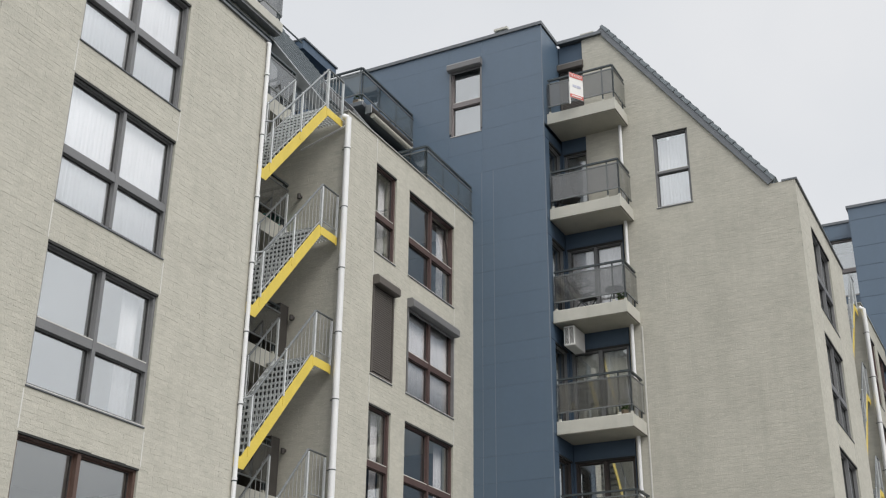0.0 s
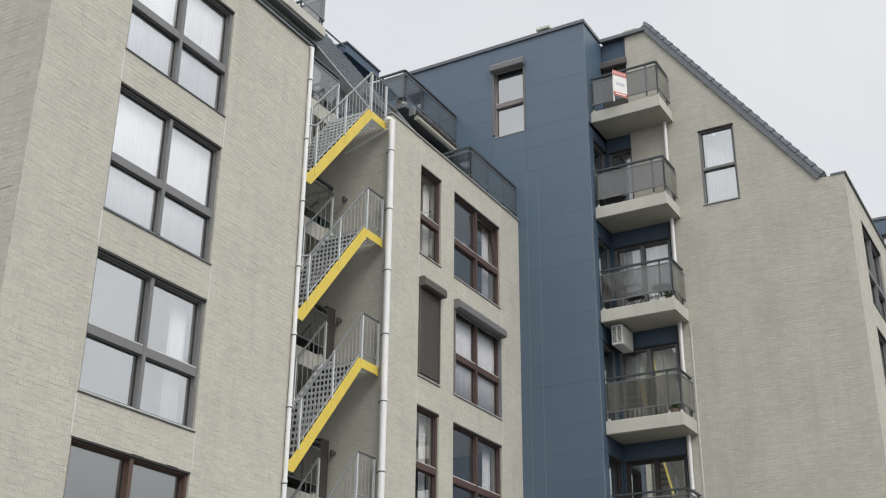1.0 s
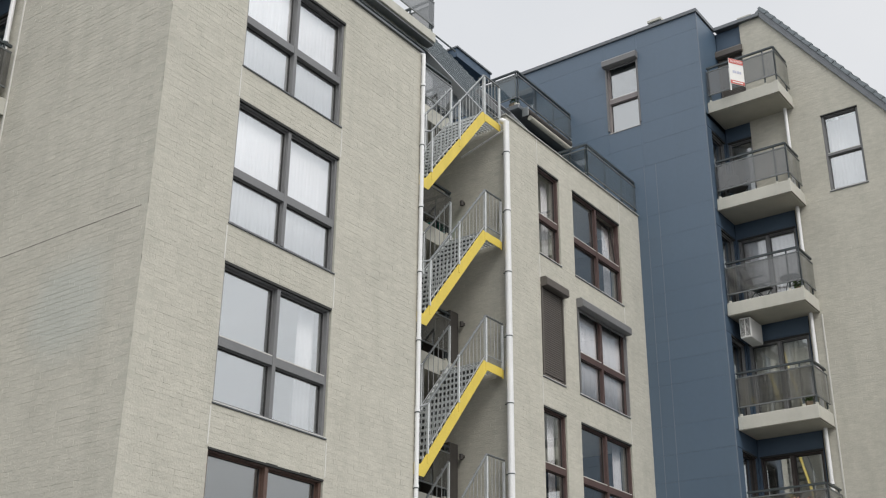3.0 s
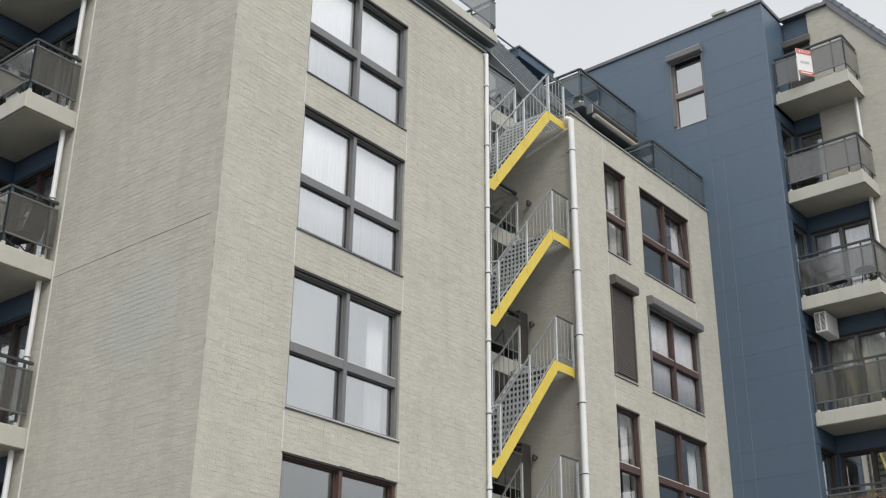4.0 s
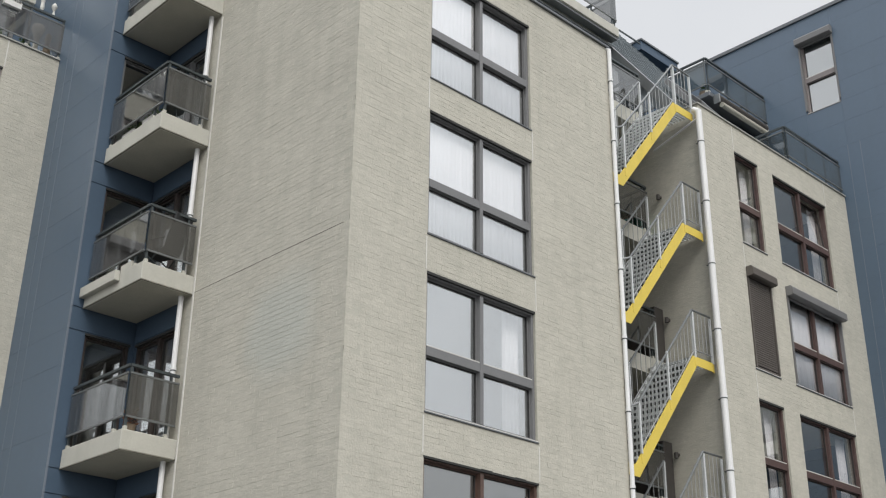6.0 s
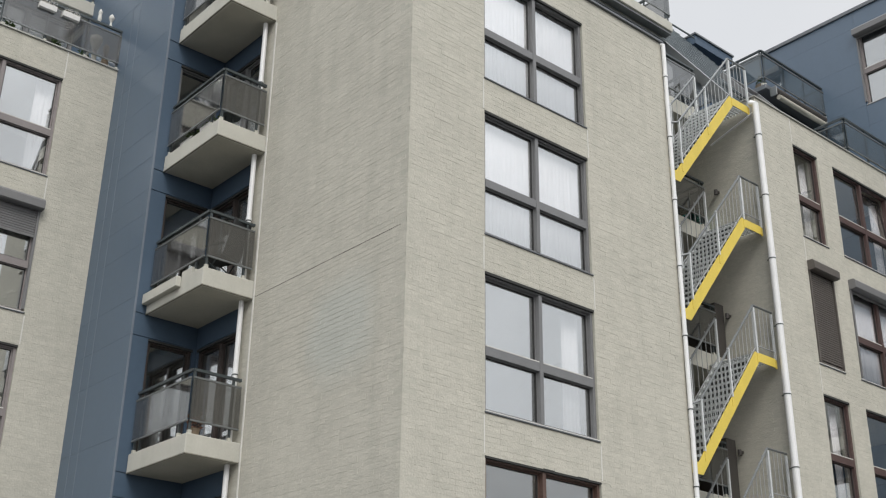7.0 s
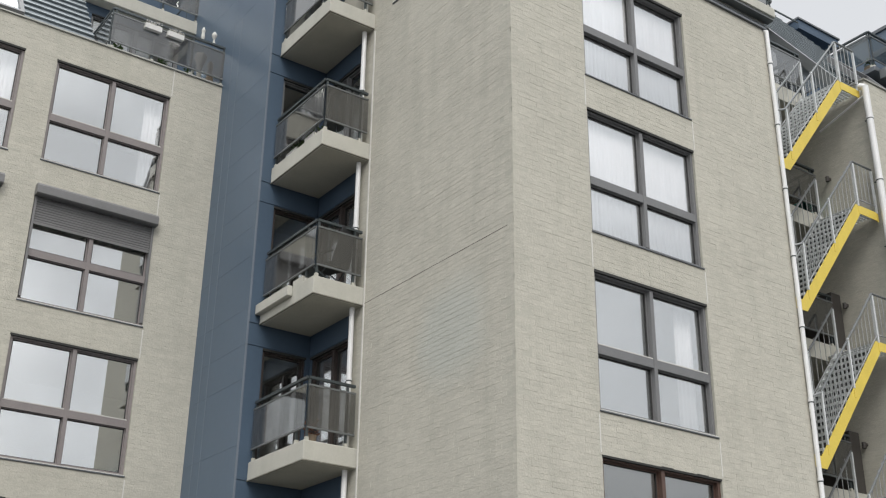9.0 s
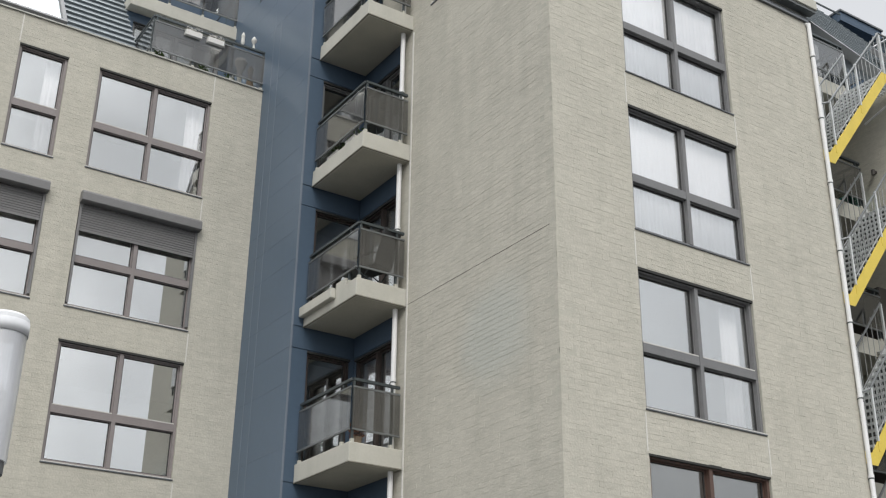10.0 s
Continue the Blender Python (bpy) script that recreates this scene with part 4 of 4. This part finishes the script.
def chair(m):
    o = thing("balcony_chair", m, "dark folding balcony chair with tall fabric back", "chair", "balcony chairs")
    part("seat", boxes((-0.24, -0.22, 0.42, 0.24, 0.22, 0.46), bevel=0.012), "fabric", o)
    b = part("backrest", boxes((-0.23, 0, 0, 0.23, 0.035, 0.68), bevel=0.012), "fabric", o)
    b.matrix_basis = pose(0, 0.22, 0.44, -18)
    for x in (-0.23, 0.23):
        part("leg", rods(0.013, ((x, -0.24, 0), (x, 0.2, 0.45))), "rail", o)
        part("leg", rods(0.013, ((x, 0.28, 0), (x, -0.2, 0.45))), "rail", o)
        part("armrest", boxes((x - 0.02, -0.24, 0.63, x + 0.02, 0.26, 0.655)), "rail", o)


def tufts(seed, w, d, h, n, size):
    rng = random.Random(seed)
    bm = bmesh.new()
    for _ in range(n):
        c = Vector((rng.uniform(0, w), rng.uniform(-d / 2, d / 2), rng.uniform(0, h) * rng.uniform(0.4, 1)))
        q = Euler((rng.uniform(-1, 1), rng.uniform(-1, 1), rng.uniform(0, 6))).to_matrix()
        s = size * rng.uniform(0.6, 1.2)
        vs = [bm.verts.new(c + q @ Vector(p) * s) for p in ((-0.5, 0, 0), (0, 0.28, 0.1), (0.6, 0, 0), (0, -0.28, 0.1))]
        bm.faces.new(vs)
    return bm


def planter(m, w, leaf="bloom", box_mat="white", seed=1, label="white balcony planter with dry rust-coloured flowers"):
    o = thing("planter", m, label, "planter", "planters")
    trough = part("trough", prism([(-0.09, 0.0), (0.09, 0.0), (0.11, 0.18), (-0.11, 0.18)], 0, w, "x"), box_mat, o)
    part("soil", boxes((0.01, -0.1, 0.178, w - 0.01, 0.1, 0.186)), "clay", trough)
    f = part("foliage", tufts(seed, w, 0.2, 0.22, int(260 * w), 0.07), leaf, trough)
    f.location = (0, 0, 0.17)


def pot(m, leaf="leaf", seed=2, label="clay flower pot with small green plant", r=0.09):
    o = thing("flower_pot", m, label, "flower pot", "flower pots")
    bm = bmesh.new()
    bmesh.ops.create_cone(bm, cap_ends=True, segments=14, radius1=r * 0.75, radius2=r, depth=0.16, matrix=pose(0, 0, 0.08))
    part("pot", bm, "clay", o)
    f = part("plant", tufts(seed, 0.2, 0.2, 0.3, 90, 0.08), leaf, o)
    f.location = (-0.1, 0, 0.15)


def side_table(m, r=0.26):
    o = thing("side_table", m, "small dark round balcony table", "table", "balcony tables")
    bm = bmesh.new()
    bmesh.ops.create_cone(bm, cap_ends=True, segments=20, radius1=r, radius2=r, depth=0.025, matrix=pose(0, 0, 0.5))
    part("tabletop", bm, "rail", o)
    for a in range(3):
        c, s = math.cos(a * 2.1), math.sin(a * 2.1)
        part("leg", rods(0.012, ((c * 0.22, s * 0.22, 0), (c * 0.08, s * 0.08, 0.49))), "rail", o)


DECK = 0.33
for z, x, y in ((SLABS[2], -5.75, -0.78), (SLABS[2], -5.0, -0.8)):
    planter(south(0, x, y, z + DECK), 0.42, "leaf", seed=int(-x * 20), label="white balcony planter with low green plants")
air_conditioner(south(1, -5.90, -0.80, SLABS[2] - 0.56) @ Matrix.Diagonal((0.84, 0.92, 0.92, 1)))
sale_sign(south(1, -5.27, -1.36, SLABS[0] + 0.46) @ pose(0, 0, 0, 0, 0, 57) @ Matrix.Diagonal((0.86, 1, 0.95, 1)))
chair(south(0, -4.65, -0.42, SLABS[3] + DECK) @ pose(0, 0, 0, 0, 0, -70))
side_table(south(0, -5.1, -0.5, SLABS[3] + DECK))
chair(south(0, -5.55, -0.45, SLABS[2] + DECK) @ pose(0, 0, 0, 0, 0, 60))
side_table(south(0, -4.75, -0.45, SLABS[2] + DECK), 0.2)
chair(south(1, -5.4, -0.45, SLABS[2] + DECK) @ pose(0, 0, 0, 0, 0, 80))
side_table(south(1, -4.6, -0.5, SLABS[2] + DECK))
chair(south(1, -5.75, -0.4, SLABS[1] + DECK) @ pose(0, 0, 0, 0, 0, 40))
pot(south(0, -4.42, -0.72, SLABS[4] + DECK), "bloom", 4, "flower pot with yellowish dry plant on balcony")
pot(south(1, -4.45, -0.7, SLABS[3] + DECK), "leaf", 6)
pot(south(1, -4.4, -0.6, SLABS[2] + DECK), "leaf", 7)
planter(south(1, -5.95, -1.08, SLABS[4] + 0.75), 0.85, seed=3)
planter(south(1, -5.0, -1.08, SLABS[4] + 0.75), 0.6, seed=5)

# ---- stair recess things ----
for i, z in enumerate(SLABS[2:5]):
    o = thing("storage_cabinet", south(0, -1.95, 9.15, z + 0.36), "dark brown storage cabinet on access gallery", "cabinet", "storage cabinets")
    if i:
        part("body", boxes((0, 0, 0, 0.72, 0.3, 1.2), bevel=0.01), "cabinet", o)
        part("door", boxes((0.02, -0.015, 0.04, 0.70, -0.002, 1.16)), "cabinet", o)
        part("handle", boxes((0.62, -0.035, 0.7, 0.64, -0.015, 0.85)), "steel", o)
    else:
        part("body", boxes((0, 0, 0, 0.45, 0.3, 0.5), bevel=0.01), "teal", o, "teal plastic crate")
        tagged(o, "teal plastic storage crate on access gallery", "crate")
        part("lid", boxes((-0.01, -0.01, 0.5, 0.46, 0.31, 0.53)), "teal", o)
for z in (13.1, 10.25, 7.4):
    o = thing("wall_lamp", south(0, -1.12, 9.47, z), "small brown outdoor lamp on brick side wall", "lamp", "wall lamps")
    part("bracket", boxes((-0.025, -0.06, -0.02, 0.025, 0.03, 0.03)), "cabinet", o)
    part("shade", rods(0.04, ((0, -0.07, -0.07), (0, -0.07, 0.04)), sides=12), "cabinet", o)
o = thing("branch_pipe", south(0), "pale drain branch pipe under stair landing", "pipe")
part("pipe", rods(0.022, ((-1.15, 9.42, 14.25), (0.05, 9.36, 14.55))), "pipe", o)

# ---- roof things ----
for k in (0, -1):
    o = thing("roof_window", east(k, 10.3, 0, 0), "grey framed skylight in dark strip roof", "skylight", "skylights")
    slope = Matrix.Translation((0, 0.46, EAVE + 0.35)) @ pose(0, 0, 0, -36.4)
    f = part("frame", boxes((0, -0.12, 0.0, 0.08, 0.0, 1.5), (1.32, -0.12, 0, 1.4, 0, 1.5), (0.08, -0.12, 0, 1.32, 0, 0.08), (0.08, -0.12, 1.42, 1.32, 0, 1.5)), "grey", o)
    f.matrix_basis = slope
    p = part("pane", boxes((0.08, -0.075, 0.08, 1.32, -0.065, 1.42)), "clear_pane", o)
    p.matrix_basis = slope
    p = part("blind", boxes((0.09, -0.06, 0.09, 1.31, -0.05, 1.41)), "zinc", o, "grey blind")
    p.matrix_basis = slope
for k, v0 in ((0, 13.1), (-1, 13.35)):
    solid("trim", boxes((v0, 3.9, 19.98, 14.8, 4.9, 20.26)), "blue", east(k), "blue clad fascia of penthouse roof", "fascia")
    solid("trim", boxes((v0 - 0.03, 3.86, 20.26, 14.83, 4.9, 20.31)), "zinc", east(k), "grey metal roof edge trim", "roof edge")
o = thing("awning", east(0, 0, 0, 0), "rolled-up awning with brown cassette under penthouse balcony", "awning")
part("cassette", rods(0.115, ((13.22, 1.76, 17.52), (15.48, 1.76, 17.52)), sides=14), "cabinet", o)
part("fabric_roll", rods(0.07, ((13.3, 1.68, 17.33), (15.4, 1.68, 17.33)), sides=12), "soffit", o, "beige rolled fabric")
for v in (13.2, 15.46):
    part("end_cap", boxes((v, 1.66, 17.36, v + 0.03, 1.86, 17.63), bevel=0.01), "rail_light", o)


def chimney(m, w=0.32, h=0.66):
    o = thing("roof_vent", m, "grey square roof vent on tower roof", "vent", "roof vents")
    part("shaft", boxes((0, 0, 0, w, w, h), bevel=0.01), "zinc", o)
    part("cap", boxes((-0.05, -0.05, h, w + 0.05, w + 0.05, h + 0.07)), "concrete", o)


chimney(south(1, -7.75, -0.6, 20.6))
chimney(south(1, -5.6, 0.75, 20.6))
for x, s in ((14.6, 12), (13.6, 13), (15.2, 14)):
    pot(east(-1, x, 0.3, 15.0), "leaf", s, "clay pot with plant on roof terrace")
for x in (14.02, 14.52):
    planter(east(-1, x, 0.0, 15.76) @ Matrix.Diagonal((0.62, 0.6, 0.62, 1)), 0.58, "white", seed=int(x * 10), label="small white planter with white flowers on terrace rail")


def ornament(m, rows, label, mat="white"):
    """A turned garden ornament from (radius, height) steps."""
    o = thing("garden_ornament", m, label, "ornament", "garden ornaments")
    for (ra, za), (rb, zb) in zip(rows, rows[1:]):
        bm = bmesh.new()
        bmesh.ops.create_cone(bm, cap_ends=True, segments=12, radius1=ra, radius2=rb, depth=zb - za, matrix=pose(0, 0, (za + zb) / 2))
        part("body", bm, mat, o)


ornament(east(-1, 15.34, 0.06, 16.03), [(0.03, 0), (0.045, 0.06), (0.035, 0.18), (0.045, 0.24), (0.012, 0.32)], "tall white ornament on terrace rail", "sealant")
ornament(east(-1, 15.60, 0.06, 16.03), [(0.035, 0), (0.018, 0.1), (0.06, 0.19), (0.06, 0.23), (0.02, 0.3)], "white bird-bath shaped ornament on terrace rail", "sealant")
ornament(east(-1, 15.45, 0.34, 15.03), [(0.10, 0), (0.05, 0.12), (0.06, 0.5), (0.14, 0.72), (0.12, 0.8)], "cream pedestal with shell bowl on roof terrace", "drape")
ornament(east(-1, 15.68, 0.3, 15.03), [(0.07, 0), (0.09, 0.2), (0.05, 0.45), (0.07, 0.62), (0.02, 0.7)], "brown wooden garden post on roof terrace", "clay")
ornament(east(-1, 15.25, 0.24, 15.03), [(0.05, 0), (0.06, 0.12), (0.03, 0.2), (0.045, 0.26)], "small white ornament behind terrace glass")
pot(east(0, 13.3, 2.15, 17.71), "leaf", 17, "pot with climbing green plant on penthouse balcony", r=0.15)

# ---- street lamp near the camera ----
o = thing("street_lamp", pose(-7.9, 1.512, 0), "white street lamp with frosted cylinder lantern", "street lamp")
part("pole", rods(0.075, ((0, 0, 0), (0, 0, 3.27)), sides=20), "white", o)
part("collar", rods(0.135, ((0, 0, 3.25), (0, 0, 3.33)), sides=24), "zinc", o)
part("lantern_glass", rods(0.148, ((0, 0, 3.33), (0, 0, 4.18)), sides=48), "lamp_glass", o, "frosted cylinder")
reflector = part("reflector", rods(0.05, ((0, 0, 3.33), (0, 0, 3.85)), sides=18), "white", o, "white inner reflector")
for i in range(5):
    part("louvre_ring", rods(0.09, ((0, 0, 3.60 + i * 0.045), (0, 0, 3.615 + i * 0.045)), sides=24), "white", reflector)
cap = bmesh.new()
for (ra, za), (rb, zb) in zip(((0.156, 4.18), (0.156, 4.27), (0.148, 4.30), (0.125, 4.32)), ((0.156, 4.27), (0.148, 4.30), (0.125, 4.32), (0.07, 4.335))):
    bmesh.ops.create_cone(cap, cap_ends=True, segments=48, radius1=ra, radius2=rb, depth=zb - za, matrix=pose(0, 0, (za + zb) / 2))
for f in cap.faces:
    f.smooth = len(f.verts) == 4 and abs(f.normal.z) < 0.2
part("cap", cap, "lamp_white", o, "rounded white cap")

single_bricks()
